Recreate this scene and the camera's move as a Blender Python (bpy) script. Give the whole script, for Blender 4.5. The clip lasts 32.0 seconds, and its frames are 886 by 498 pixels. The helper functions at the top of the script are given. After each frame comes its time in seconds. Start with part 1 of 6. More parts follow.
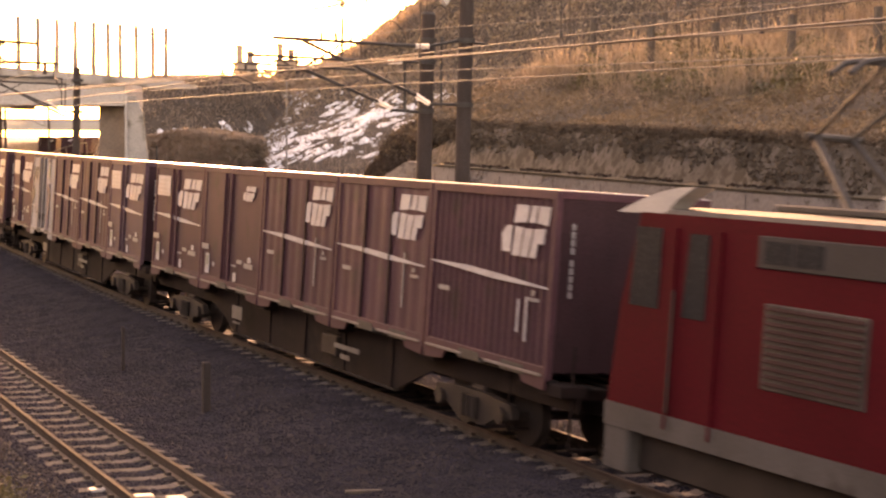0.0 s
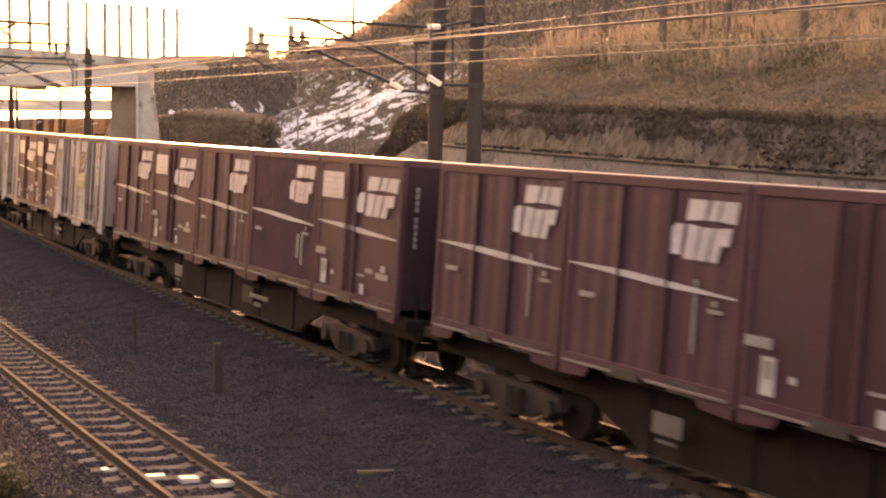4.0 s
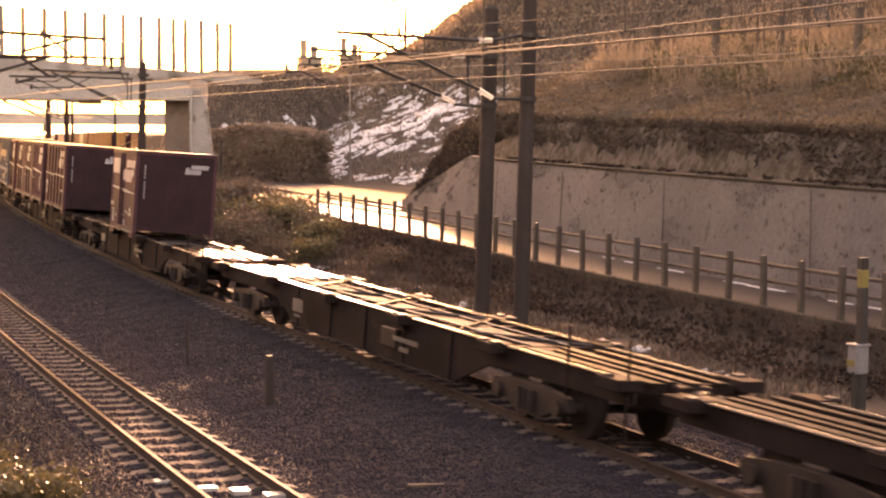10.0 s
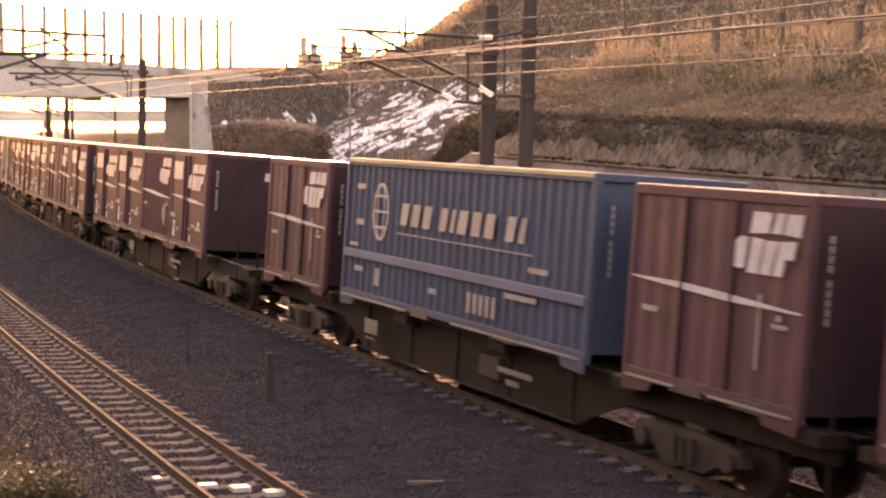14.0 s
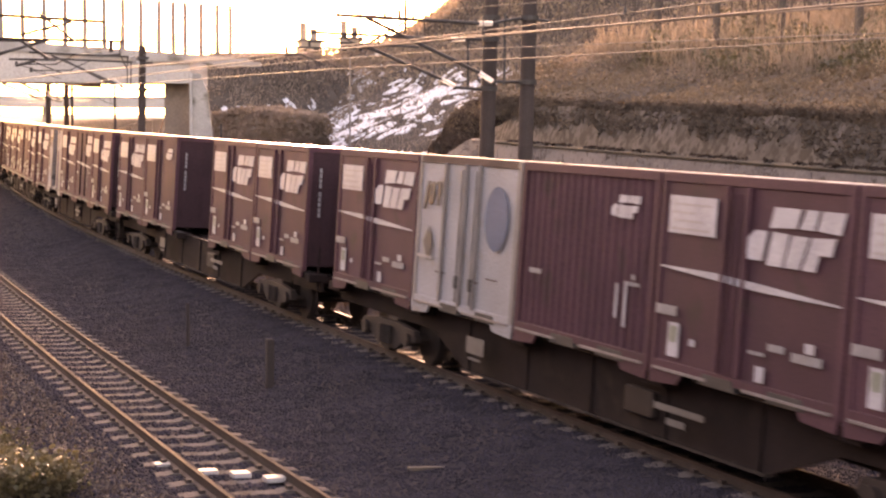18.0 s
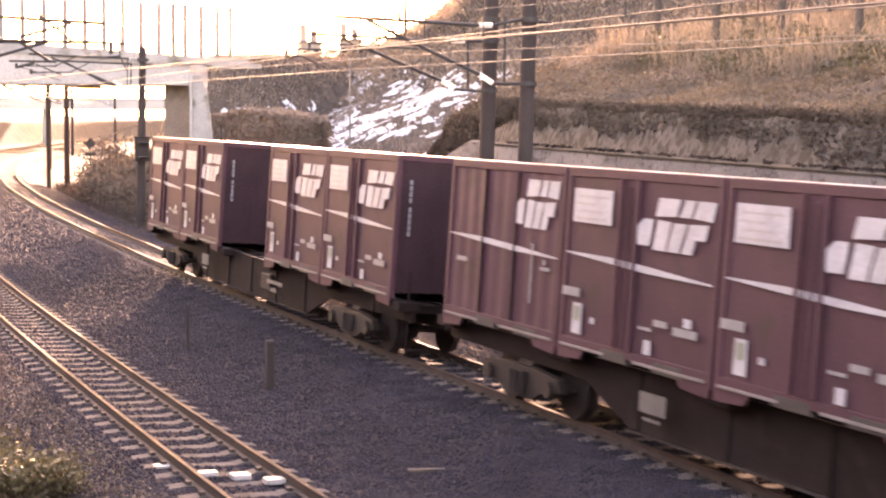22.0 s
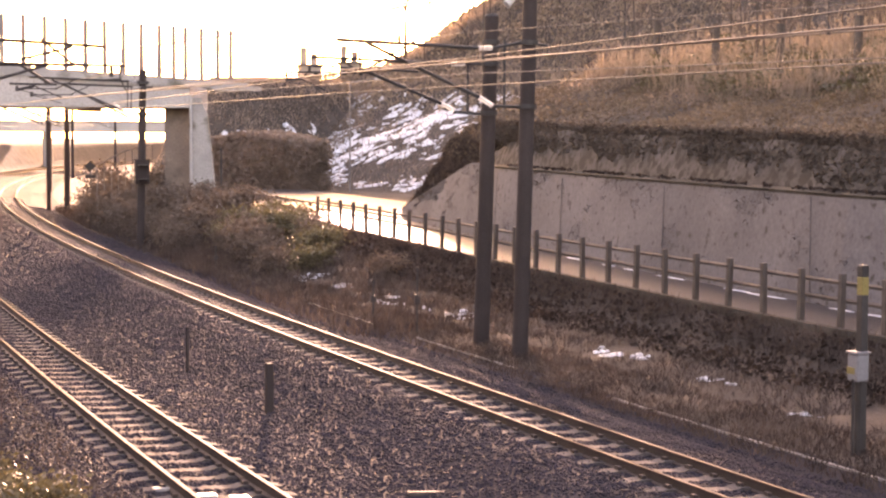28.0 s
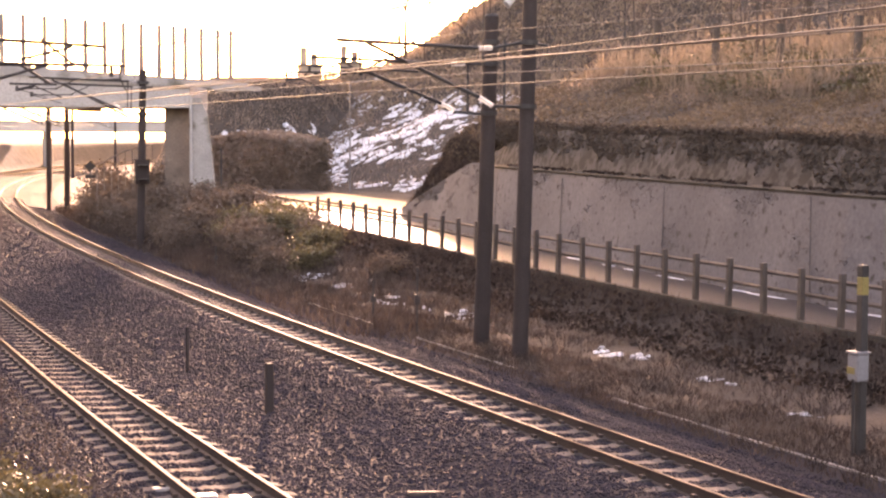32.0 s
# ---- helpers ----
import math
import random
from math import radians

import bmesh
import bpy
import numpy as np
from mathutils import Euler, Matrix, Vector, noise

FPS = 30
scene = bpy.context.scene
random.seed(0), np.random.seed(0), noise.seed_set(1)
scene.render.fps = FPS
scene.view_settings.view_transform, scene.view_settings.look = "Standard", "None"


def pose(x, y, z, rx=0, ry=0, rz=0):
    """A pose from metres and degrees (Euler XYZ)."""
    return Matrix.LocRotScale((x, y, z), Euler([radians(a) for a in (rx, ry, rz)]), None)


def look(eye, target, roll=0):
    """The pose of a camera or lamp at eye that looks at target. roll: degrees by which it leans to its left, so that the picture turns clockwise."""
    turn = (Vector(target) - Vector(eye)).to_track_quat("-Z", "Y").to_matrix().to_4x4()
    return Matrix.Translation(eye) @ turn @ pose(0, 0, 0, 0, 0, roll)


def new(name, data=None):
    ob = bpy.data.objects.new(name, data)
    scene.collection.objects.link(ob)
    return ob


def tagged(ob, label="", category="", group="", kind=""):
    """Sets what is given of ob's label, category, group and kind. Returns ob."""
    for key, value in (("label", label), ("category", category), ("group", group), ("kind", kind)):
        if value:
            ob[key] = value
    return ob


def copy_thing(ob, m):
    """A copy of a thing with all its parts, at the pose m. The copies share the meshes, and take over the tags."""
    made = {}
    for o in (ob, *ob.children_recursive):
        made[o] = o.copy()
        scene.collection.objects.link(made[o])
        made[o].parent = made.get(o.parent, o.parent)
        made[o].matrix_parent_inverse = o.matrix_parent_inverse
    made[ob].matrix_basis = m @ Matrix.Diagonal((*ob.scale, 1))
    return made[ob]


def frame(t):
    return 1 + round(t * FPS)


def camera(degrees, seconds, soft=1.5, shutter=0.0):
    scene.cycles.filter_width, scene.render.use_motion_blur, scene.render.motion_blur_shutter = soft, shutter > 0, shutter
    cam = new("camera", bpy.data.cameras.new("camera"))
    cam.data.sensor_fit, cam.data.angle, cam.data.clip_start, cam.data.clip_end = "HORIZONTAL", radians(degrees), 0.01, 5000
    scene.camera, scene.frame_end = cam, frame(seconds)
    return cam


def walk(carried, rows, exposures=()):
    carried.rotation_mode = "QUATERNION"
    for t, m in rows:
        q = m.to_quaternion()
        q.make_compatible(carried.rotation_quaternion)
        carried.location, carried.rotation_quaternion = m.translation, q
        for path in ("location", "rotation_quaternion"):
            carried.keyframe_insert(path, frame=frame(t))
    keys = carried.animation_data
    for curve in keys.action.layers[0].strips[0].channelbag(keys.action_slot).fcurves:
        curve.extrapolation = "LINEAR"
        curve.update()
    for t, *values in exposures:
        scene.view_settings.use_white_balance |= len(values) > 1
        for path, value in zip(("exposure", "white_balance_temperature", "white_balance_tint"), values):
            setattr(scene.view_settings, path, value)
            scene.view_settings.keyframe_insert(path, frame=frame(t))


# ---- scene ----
cam = camera(31.35, 32.0, soft=2.3, shutter=0.2)

# camera on a bank beside the line: turned by small angles (degrees right, degrees down) about one standpoint
EYE = Vector((0.0, 0.0, 4.435))
DEG = math.degrees(1 / 2793.4)


def aim(dx, dy):
    yaw, pitch = radians(-dx * DEG), radians(4.125 - dy * DEG)
    way = Vector((math.sin(yaw) * math.cos(pitch), math.cos(yaw) * math.cos(pitch), -math.sin(pitch)))
    return look(EYE, EYE + way * 30, 0.382)


AIMS = ((0.0, -111, -2.7), (0.1, -136, -5), (0.2, -152, -7.5), (0.5, -160.8, -10.3), (1.0, -153.2, -14.9), (1.5, -147, -18),
        (2.0, -144, -21), (2.5, -147, -26), (3.0, -148.5, -31), (3.5, -125.6, -33.7), (4.5, -58, -39.5), (5.5, -9.2, -41.4),
        (6.0, -6.2, -41.4), (6.5, -1.6, -41.4), (7.0, 0, -41.4), (7.5, 0, -38.3), (8.0, 0, -30.6), (9.0, 0, -21.7),
        (10.0, 0, -13.2), (11.0, 0, -4.6), (11.5, 0, -1.5), (12.0, 0, -3.1), (12.5, 0, -4.6), (13.0, 0, -9.2), (14.0, 0, -18.4),
        (14.5, 0, -23), (16.5, 0, -39.8), (17.0, 0, -41.4), (18.0, 0, -42.9), (19.0, 0, -42.1), (20.0, 0, -40.5),
        (21.0, 0, -39.8), (22.0, 0, -39.8), (22.5, 0, -38.3), (23.0, 0, -35.2), (23.5, 0, -29.9), (24.0, 0, -26),
        (25.0, 0, -16.8), (25.5, 0, -12.3), (27.5, 0, 0), (28.0, 0, 0), (32.0, 0, 0))
walk(cam, [(t, aim(dx, dy)) for t, dx, dy in AIMS],
     exposures=[(0.0, 3.25, 15000, 50), (3.0, 3.25, 15000, 50), (7.0, 3.15, 15000, 51), (9.0, 3.0, 15000, 53), (10.0, 3.0, 15000, 53), (13.0, 3.37, 13800, 52), (17.0, 3.32, 11400, 51), (18.0, 3.45, 10800, 50), (19.0, 4.15, 10200, 48), (23.0, 4.05, 9700, 48), (24.0, 3.6, 9700, 48), (25.0, 3.45, 9700, 47), (32.0, 3.4, 9700, 47)])

# ---- world and sun: low winter sun ahead, hazy bright sky ----
SUN_EL, SUN_AZ = radians(8.6), radians(-4.4)          # azimuth from +y towards +x
world = bpy.data.worlds.new("winter_sky")
scene.world = world
world.use_nodes = True
wn = world.node_tree.nodes
sky = wn.new("ShaderNodeTexSky")
sky.sky_type = "NISHITA"
sky.sun_disc = False
sky.sun_elevation, sky.sun_rotation = SUN_EL, SUN_AZ
sky.air_density, sky.dust_density, sky.ozone_density = 1.0, 2.2, 1.0
wn["Background"].inputs["Strength"].default_value = 0.15
world.node_tree.links.new(sky.outputs[0], wn["Background"].inputs[0])
sun_data = bpy.data.lights.new("sun", "SUN")
sun_data.energy, sun_data.angle, sun_data.color = 1.5, radians(1.0), (1.0, 0.85, 0.72)
sun = new("sun", sun_data)
sun_way = Vector((math.sin(SUN_AZ) * math.cos(SUN_EL), math.cos(SUN_AZ) * math.cos(SUN_EL), math.sin(SUN_EL)))
sun.matrix_world = look(sun_way * 60, (0, 0, 0))

# ---- the line's plan: distance s along the far track, offset d to its right, going away from the camera ----
_s = np.arange(-700.0, 620.0, 1.0)
_a = 0.424012 - 0.0014362 * _s - np.where(_s > 68.6, 0.00086682 * (_s - 68.6), 0)
_a = np.where(_s > 330, 0.424012 - 0.0014362 * 330 - 0.00086682 * (330 - 68.6), _a)
_a = np.where(_s < -260, 0.424012 + 0.0014362 * 260, _a)
_x = np.concatenate([[0], np.cumsum(-(np.sin(_a[1:]) + np.sin(_a[:-1])) / 2)])
_y = np.concatenate([[0], np.cumsum((np.cos(_a[1:]) + np.cos(_a[:-1])) / 2)])
_x += 1.18745 - np.interp(0, _s, _x)
_y += 25.48 - np.interp(0, _s, _y)
CANT, CANT2 = 0.0658, 0.045
OFF2, LOW2 = -5.737, -0.157


def plan(s, d):
    a = np.interp(s, _s, _a)
    return np.interp(s, _s, _x) + d * np.cos(a), np.interp(s, _s, _y) + d * np.sin(a)


def spot(s, d, z=0.0):
    x, y = plan(s, d)
    return Vector((float(x), float(y), z))


def heading(s):
    return float(np.interp(s, _s, _a))


def smooth(a, b, v):
    t = np.clip((np.asarray(v, dtype=float) - a) / (b - a), 0, 1)
    return t * t * (3 - 2 * t)


def fence_d(s):
    return np.interp(s, [-80, 1.7, 14.8, 25, 39.4, 70, 120], [7.7, 7.9, 8.5, 9.15, 9.8, 11.0, 12.0])


def wall_d(s):
    return np.interp(s, [-80, 5, 16, 27, 45], [9.6, 10.25, 11.2, 12.25, 14.4])


def wob(x, y, f, seed=0.0):
    return (np.sin(x * f + seed) * np.cos(y * f * 1.3 + seed * 2) + 0.5 * np.sin(x * f * 2.3 + y * f * 1.9 + seed) + 0.3 * np.cos(x * f * 4.1 - y * f * 3.7)) / 1.8


def far_hill(x, y):
    # distance behind the foot of the snowy hillside
    nx, ny = 0.80, 0.60
    t = (x + 9.0) * nx + (y - 109.0) * ny
    return t


def height(s, d):
    s, d = np.asarray(s, dtype=float), np.asarray(d, dtype=float)
    x, y = plan(s, d)
    z = np.interp(d, [-400, -30, -14, -11.4, -9.2, -8.2, -7.6, -6.7, -4.7, -4.0, -3.2, -2.4, -1.6, -1.0, 1.0, 1.6, 2.5, 2.9, 4.0], [1.5, 2.6, 2.85, 2.75, -0.25, -0.48, -0.32, -0.285, -0.40, -0.44, -0.44, -0.31, -0.13, -0.088, -0.235, -0.29, -0.50, -0.42, -0.35])
    # unseen slope behind the camera, added to cut sky light on the train
    z = z + np.interp(d, [-400, -60, -30, -20, -14], [17, 15, 10, 4.2, 0]) * (1 - smooth(25, 60, s))
    df = fence_d(s)
    near = 1 - smooth(16, 34, s)
    bank_n = np.interp(d - df, [-5, -3.2, -2.0, -1.1, -0.55, -0.3, 0.2], [-0.35, -0.22, -0.05, 0.05, 0.52, 0.66, 0.7])
    bank_f = np.interp(d - df, [-6.5, -4.5, -2.5, -1.2, 0.0, 0.3], [-0.35, -0.1, 0.35, 0.62, 0.72, 0.72])
    bank = bank_n * near + bank_f * (1 - near)
    z = np.where(d > 2.9, np.where(d > 4.0, bank, np.minimum(z, 0) * (4 - d) / 1.1 + bank * (d - 2.9) / 1.1), z)
    rough = smooth(2.9, 4.5, d) * (1 - smooth(-0.6, 0.0, d - df)) + smooth(8.6, 9.6, -d)
    z = z + rough * 0.07 * wob(x, y, 2.1)
    # cutting side above the retaining wall
    q = np.where(s < 43.5, d - wall_d(s) - 0.25, -1.0)
    hill = np.interp(q, [0, 0.35, 0.8, 3, 8, 14, 25, 40, 120], [0, 2.7, 3.3, 4.0, 5.45, 6.0, 6.4, 7.0, 9.0])
    hill = hill + 0.9 * smooth(0.7, 3.2, q) * smooth(18, 36, s)
    hill = hill + 6.0 * smooth(8.5, 24, q) * (1 - smooth(14, 37, s))
    hill = np.minimum(hill, np.clip((43.4 - s) * 0.62, 0, 99) + 1.6 * smooth(0.3, 4, q) * smooth(0, 2, 43.4 - s))
    hill = hill - np.where(q < 1.0, 0.55, 0) * smooth(27, 33, s) * (1 - smooth(0.6, 1.0, q)) * smooth(0.0, 0.3, q)
    bumps = 0.28 * wob(x, y, 0.55, 1.0) * smooth(1.2, 4, q) + 0.12 * wob(x, y, 1.7, 2.0) * smooth(0.8, 2, q)
    bumps = bumps * smooth(0.5, 4, 43.4 - s)
    t = far_hill(x, y)
    hill2 = np.interp(t, [0, 2, 12, 16, 24, 40, 100], [0, 0.7, 6.0, 8.2, 15.5, 22, 30]) * smooth(40, 52, s + np.clip(d - 14, 0, 30) * 0.55)
    hill2 = hill2 + 0.45 * wob(x, y, 0.35, 3.0) * smooth(2, 6, t)
    e = x + 0.105 * y
    hill2 = np.minimum(hill2, np.interp(e, [-9, -5, -2, 2, 5, 7, 10, 14, 20, 26, 40], [0.2, 4.5, 7.4, 8.0, 8.2, 8.6, 9.4, 11.5, 16, 19, 25]))
    hill2 = hill2 * smooth(11, 14, d)
    knoll = 7.9 * smooth(0, 0.75, 1 - ((x + 14.2) / 10.5) ** 2 - ((y - 133) / 19.0) ** 2)
    z = z + np.maximum(np.maximum(np.where(q > 0, hill + bumps, 0), np.where(t > 0, hill2, 0)), knoll)
    return z


# ---- materials ----
def mat(name, c1, c2=None, scale=3.0, rough=0.7, metal=0.0, bump=0.2, fine=40.0, spec=0.5, stain=None, stain_scale=0.8, stain_at=0.58, vary=0.0, coords="Object", trans=0.0):
    m = bpy.data.materials.new(name)
    m.use_nodes = True
    nt, ns = m.node_tree, m.node_tree.nodes
    bsdf = ns["Principled BSDF"]
    c2 = c2 or tuple(v * 0.7 for v in c1)
    tc = ns.new("ShaderNodeTexCoord")

    def noise_tex(sc, detail=6.0):
        n = ns.new("ShaderNodeTexNoise")
        n.inputs["Scale"].default_value, n.inputs["Detail"].default_value = sc, detail
        nt.links.new(tc.outputs[coords], n.inputs["Vector"])
        return n

    def ramp(src, lo, hi, a, b):
        r = ns.new("ShaderNodeValToRGB")
        r.color_ramp.elements[0].position, r.color_ramp.elements[1].position = lo, hi
        r.color_ramp.elements[0].color, r.color_ramp.elements[1].color = (*a, 1), (*b, 1)
        nt.links.new(src, r.inputs[0])
        return r

    def mix(f, a, b, kind="MIX"):
        n = ns.new("ShaderNodeMix")
        n.data_type, n.blend_type = "RGBA", kind
        if isinstance(f, float):
            n.inputs[0].default_value = f
        else:
            nt.links.new(f, n.inputs[0])
        nt.links.new(a, n.inputs[6])
        nt.links.new(b, n.inputs[7])
        return n.outputs[2]

    big, small = noise_tex(scale), noise_tex(fine, 4.0)
    col = ramp(big.outputs[0], 0.35, 0.68, c1, c2).outputs[0]
    grain = ramp(small.outputs[0], 0.3, 0.7, (0.72, 0.72, 0.72), (1.18, 1.18, 1.18)).outputs[0]
    col = mix(0.8, col, grain, "MULTIPLY")
    if stain:
        st = noise_tex(stain_scale, 9.0)
        mask = ramp(st.outputs[0], stain_at, stain_at + 0.1, (0, 0, 0), (1, 1, 1)).outputs[0]
        rgb = ns.new("ShaderNodeRGB")
        rgb.outputs[0].default_value = (*stain, 1)
        col = mix(mask, col, rgb.outputs[0])
    if vary:
        info = ns.new("ShaderNodeObjectInfo")
        v = ramp(info.outputs["Random"], 0.0, 1.0, (1 - vary,) * 3, (1 + vary,) * 3).outputs[0]
        col = mix(1.0, col, v, "MULTIPLY")
    nt.links.new(col, bsdf.inputs["Base Color"])
    rr = ns.new("ShaderNodeMapRange")
    rr.inputs[3].default_value, rr.inputs[4].default_value = max(rough - 0.12, 0.05), min(rough + 0.12, 1)
    nt.links.new(small.outputs[0], rr.inputs[0])
    nt.links.new(rr.outputs[0], bsdf.inputs["Roughness"])
    bsdf.inputs["Metallic"].default_value = metal
    bsdf.inputs["Specular IOR Level"].default_value = spec
    if bump:
        b = ns.new("ShaderNodeBump")
        b.inputs["Strength"].default_value, b.inputs["Distance"].default_value = bump, 0.02
        nt.links.new(small.outputs[0], b.inputs["Height"])
        nt.links.new(b.outputs[0], bsdf.inputs["Normal"])
    if trans:
        tr, mx = ns.new("ShaderNodeBsdfTranslucent"), ns.new("ShaderNodeMixShader")
        nt.links.new(col, tr.inputs[0])
        mx.inputs[0].default_value = trans
        nt.links.new(bsdf.outputs[0], mx.inputs[1])
        nt.links.new(tr.outputs[0], mx.inputs[2])
        nt.links.new(mx.outputs[0], ns["Material Output"].inputs[0])
    return m


M_EARTH = mat("dry_grass_earth", (0.085, 0.068, 0.058), (0.05, 0.041, 0.036), 0.9, 0.95, fine=14, bump=0.9, spec=0.15)
M_GRAVEL = mat("track_ballast", (0.038, 0.035, 0.041), (0.027, 0.025, 0.029), 0.7, 0.97, fine=16, bump=1.0, stain=(0.045, 0.038, 0.04), stain_scale=0.35, spec=0.04)
M_STONE = mat("crushed_stone", (0.038, 0.035, 0.047), (0.021, 0.0195, 0.026), 2.0, 0.88, fine=25, bump=0.4, spec=0.1)
M_BROWNSTONE = mat("brown_gravel", (0.085, 0.06, 0.05), (0.05, 0.036, 0.031), 2.0, 0.7, fine=25, bump=0.4, spec=0.4)
M_RAIL = mat("worn_rail_steel", (0.072, 0.049, 0.041), (0.046, 0.031, 0.026), 2.0, 0.75, metal=0.0, bump=0.05, fine=60, spec=0.12)
M_RUST = mat("rusty_rail_side", (0.055, 0.037, 0.032), (0.035, 0.025, 0.022), 4.0, 0.75, metal=0.2, bump=0.3)
M_SLEEPER = mat("concrete_sleeper", (0.12, 0.107, 0.103), (0.075, 0.066, 0.063), 3.0, 0.9, bump=0.6, stain=(0.06, 0.044, 0.037), stain_scale=3.5, spec=0.06)
M_CONC = mat("weathered_concrete", (0.35, 0.333, 0.315), (0.25, 0.238, 0.226), 0.6, 0.85, bump=0.35, fine=18, stain=(0.11, 0.10, 0.08), stain_scale=0.7, stain_at=0.56)
M_WALL = mat("stained_concrete_wall", (0.142, 0.129, 0.13), (0.094, 0.085, 0.087), 0.35, 0.9, bump=0.4, fine=9, stain=(0.055, 0.048, 0.042), stain_scale=4.5, stain_at=0.585)
M_WALLTOP = mat("mossy_upper_wall", (0.115, 0.1, 0.092), (0.06, 0.052, 0.046), 0.8, 0.95, bump=0.5, fine=7, spec=0.15, stain=(0.045, 0.038, 0.031), stain_scale=3.6, stain_at=0.47)
M_BRIDGE = mat("bridge_concrete", (0.44, 0.415, 0.39), (0.35, 0.33, 0.31), 0.4, 0.85, bump=0.2, fine=8, stain=(0.22, 0.20, 0.18), stain_scale=0.3)
M_ABUT = mat("brown_stained_abutment", (0.24, 0.185, 0.15), (0.16, 0.122, 0.1), 0.6, 0.9, bump=0.3, fine=10, stain=(0.1, 0.08, 0.065), stain_scale=0.5)
M_TROUGH = mat("dirty_trough_concrete", (0.24, 0.22, 0.205), (0.15, 0.135, 0.125), 1.5, 0.85, bump=0.4, fine=25)
M_ROAD = mat("wet_asphalt", (0.042, 0.04, 0.042), (0.028, 0.027, 0.029), 0.5, 0.5, bump=0.4, fine=40, spec=0.16)
M_PILE = mat("dark_fence_post", (0.095, 0.075, 0.06), (0.06, 0.045, 0.04), 4.0, 0.8, bump=0.3, vary=0.12)
M_MAST = mat("dark_concrete_mast", (0.05, 0.039, 0.037), (0.034, 0.027, 0.026), 1.5, 0.8, bump=0.25, fine=30, spec=0.2)
M_STEEL = mat("galvanised_steel", (0.24, 0.23, 0.228), (0.16, 0.15, 0.148), 3.0, 0.45, metal=0.7, bump=0.1)
M_DARK = mat("dark_steel", (0.05, 0.046, 0.045), (0.03, 0.028, 0.028), 3.0, 0.6, metal=0.3, bump=0.15)
M_WIRE = mat("weathered_copper_wire", (0.17, 0.145, 0.13), (0.11, 0.095, 0.085), 5.0, 0.45, metal=0.8, bump=0.0)
M_MOSS = mat("mossy_ledge", (0.085, 0.075, 0.062), (0.05, 0.045, 0.038), 1.2, 0.95, bump=0.6, fine=18, spec=0.15)
M_INS = mat("white_porcelain", (0.75, 0.74, 0.72), (0.62, 0.61, 0.6), 6.0, 0.15, bump=0.0)
M_SNOW = mat("old_snow", (0.62, 0.64, 0.68), (0.45, 0.47, 0.5), 3.0, 0.55, bump=0.4, fine=25)
M_GRASS = mat("winter_grass", (0.24, 0.185, 0.145), (0.14, 0.106, 0.084), 1.2, 0.8, bump=0.0, fine=6, spec=0.12, trans=0.3)
M_BANKGRASS = mat("withered_bank_grass", (0.1, 0.076, 0.064), (0.05, 0.038, 0.034), 1.2, 0.85, bump=0.0, fine=6, spec=0.1, trans=0.2)
M_DARKBRUSH = mat("shade_toned_withered_brush", (0.058, 0.043, 0.036), (0.032, 0.024, 0.021), 1.2, 0.9, bump=0.0, fine=6, spec=0.08, trans=0.2)
M_VINE = mat("brown_hanging_creeper", (0.115, 0.092, 0.076), (0.065, 0.052, 0.043), 0.6, 0.85, bump=0.0, fine=6, spec=0.1, trans=0.2)
M_LOWGROWTH = mat("dark_olive_growth", (0.17, 0.132, 0.098), (0.095, 0.075, 0.056), 0.6, 0.8, bump=0.0, fine=6, spec=0.2, trans=0.25)
M_REED = mat("pale_reeds", (0.34, 0.27, 0.21), (0.2, 0.158, 0.122), 1.5, 0.7, bump=0.0, fine=6, spec=0.15, trans=0.48)
M_BUSH = mat("evergreen_leaves", (0.115, 0.10, 0.052), (0.07, 0.06, 0.035), 1.5, 0.5, bump=0.0, fine=8, spec=0.4, trans=0.25)
M_BRUSH = mat("brown_brushwood", (0.3, 0.235, 0.196), (0.185, 0.145, 0.12), 0.5, 0.85, bump=0.0, fine=8, spec=0.12, trans=0.35)
M_SHRUB = mat("brown_shrub_twigs", (0.15, 0.118, 0.096), (0.09, 0.07, 0.058), 0.5, 0.85, bump=0.0, fine=8, spec=0.1, trans=0.15)
M_BARK = mat("tree_bark", (0.11, 0.085, 0.07), (0.065, 0.05, 0.042), 4.0, 0.9, bump=0.6, fine=25)
M_WINE = mat("wine_red_container_paint", (0.086, 0.038, 0.048), (0.066, 0.031, 0.039), 1.1, 0.6, bump=0.08, fine=30, stain=(0.055, 0.032, 0.032), stain_scale=1.6, stain_at=0.6, vary=0.12, spec=0.15)
M_ENDWALL = mat("shade_dark_end_wall", (0.046, 0.024, 0.028), (0.032, 0.018, 0.021), 1.1, 0.7, bump=0.1, fine=30, spec=0.1)
M_MAUVE = mat("faded_mauve_container_paint", (0.1, 0.06, 0.075), (0.08, 0.046, 0.058), 1.1, 0.6, bump=0.08, fine=30, vary=0.1, spec=0.15)
M_WINE_D = mat("wine_red_recess_shade", (0.036, 0.017, 0.02), (0.026, 0.013, 0.016), 2.0, 0.65, bump=0.1, spec=0.15)
M_CREAM = mat("dirty_white_container_paint", (0.315, 0.312, 0.325), (0.25, 0.245, 0.25), 1.0, 0.6, bump=0.08, fine=25, stain=(0.24, 0.20, 0.165), stain_scale=1.8, stain_at=0.6, spec=0.2)
M_RUSTSHADE = mat("rusty_brown_and_edge_shade", (0.10, 0.062, 0.055), (0.065, 0.042, 0.038), 2.0, 0.7, bump=0.15, spec=0.2)
M_SAGE = mat("faded_green_marking", (0.2, 0.23, 0.18), (0.16, 0.18, 0.14), 2.5, 0.5, bump=0.0)
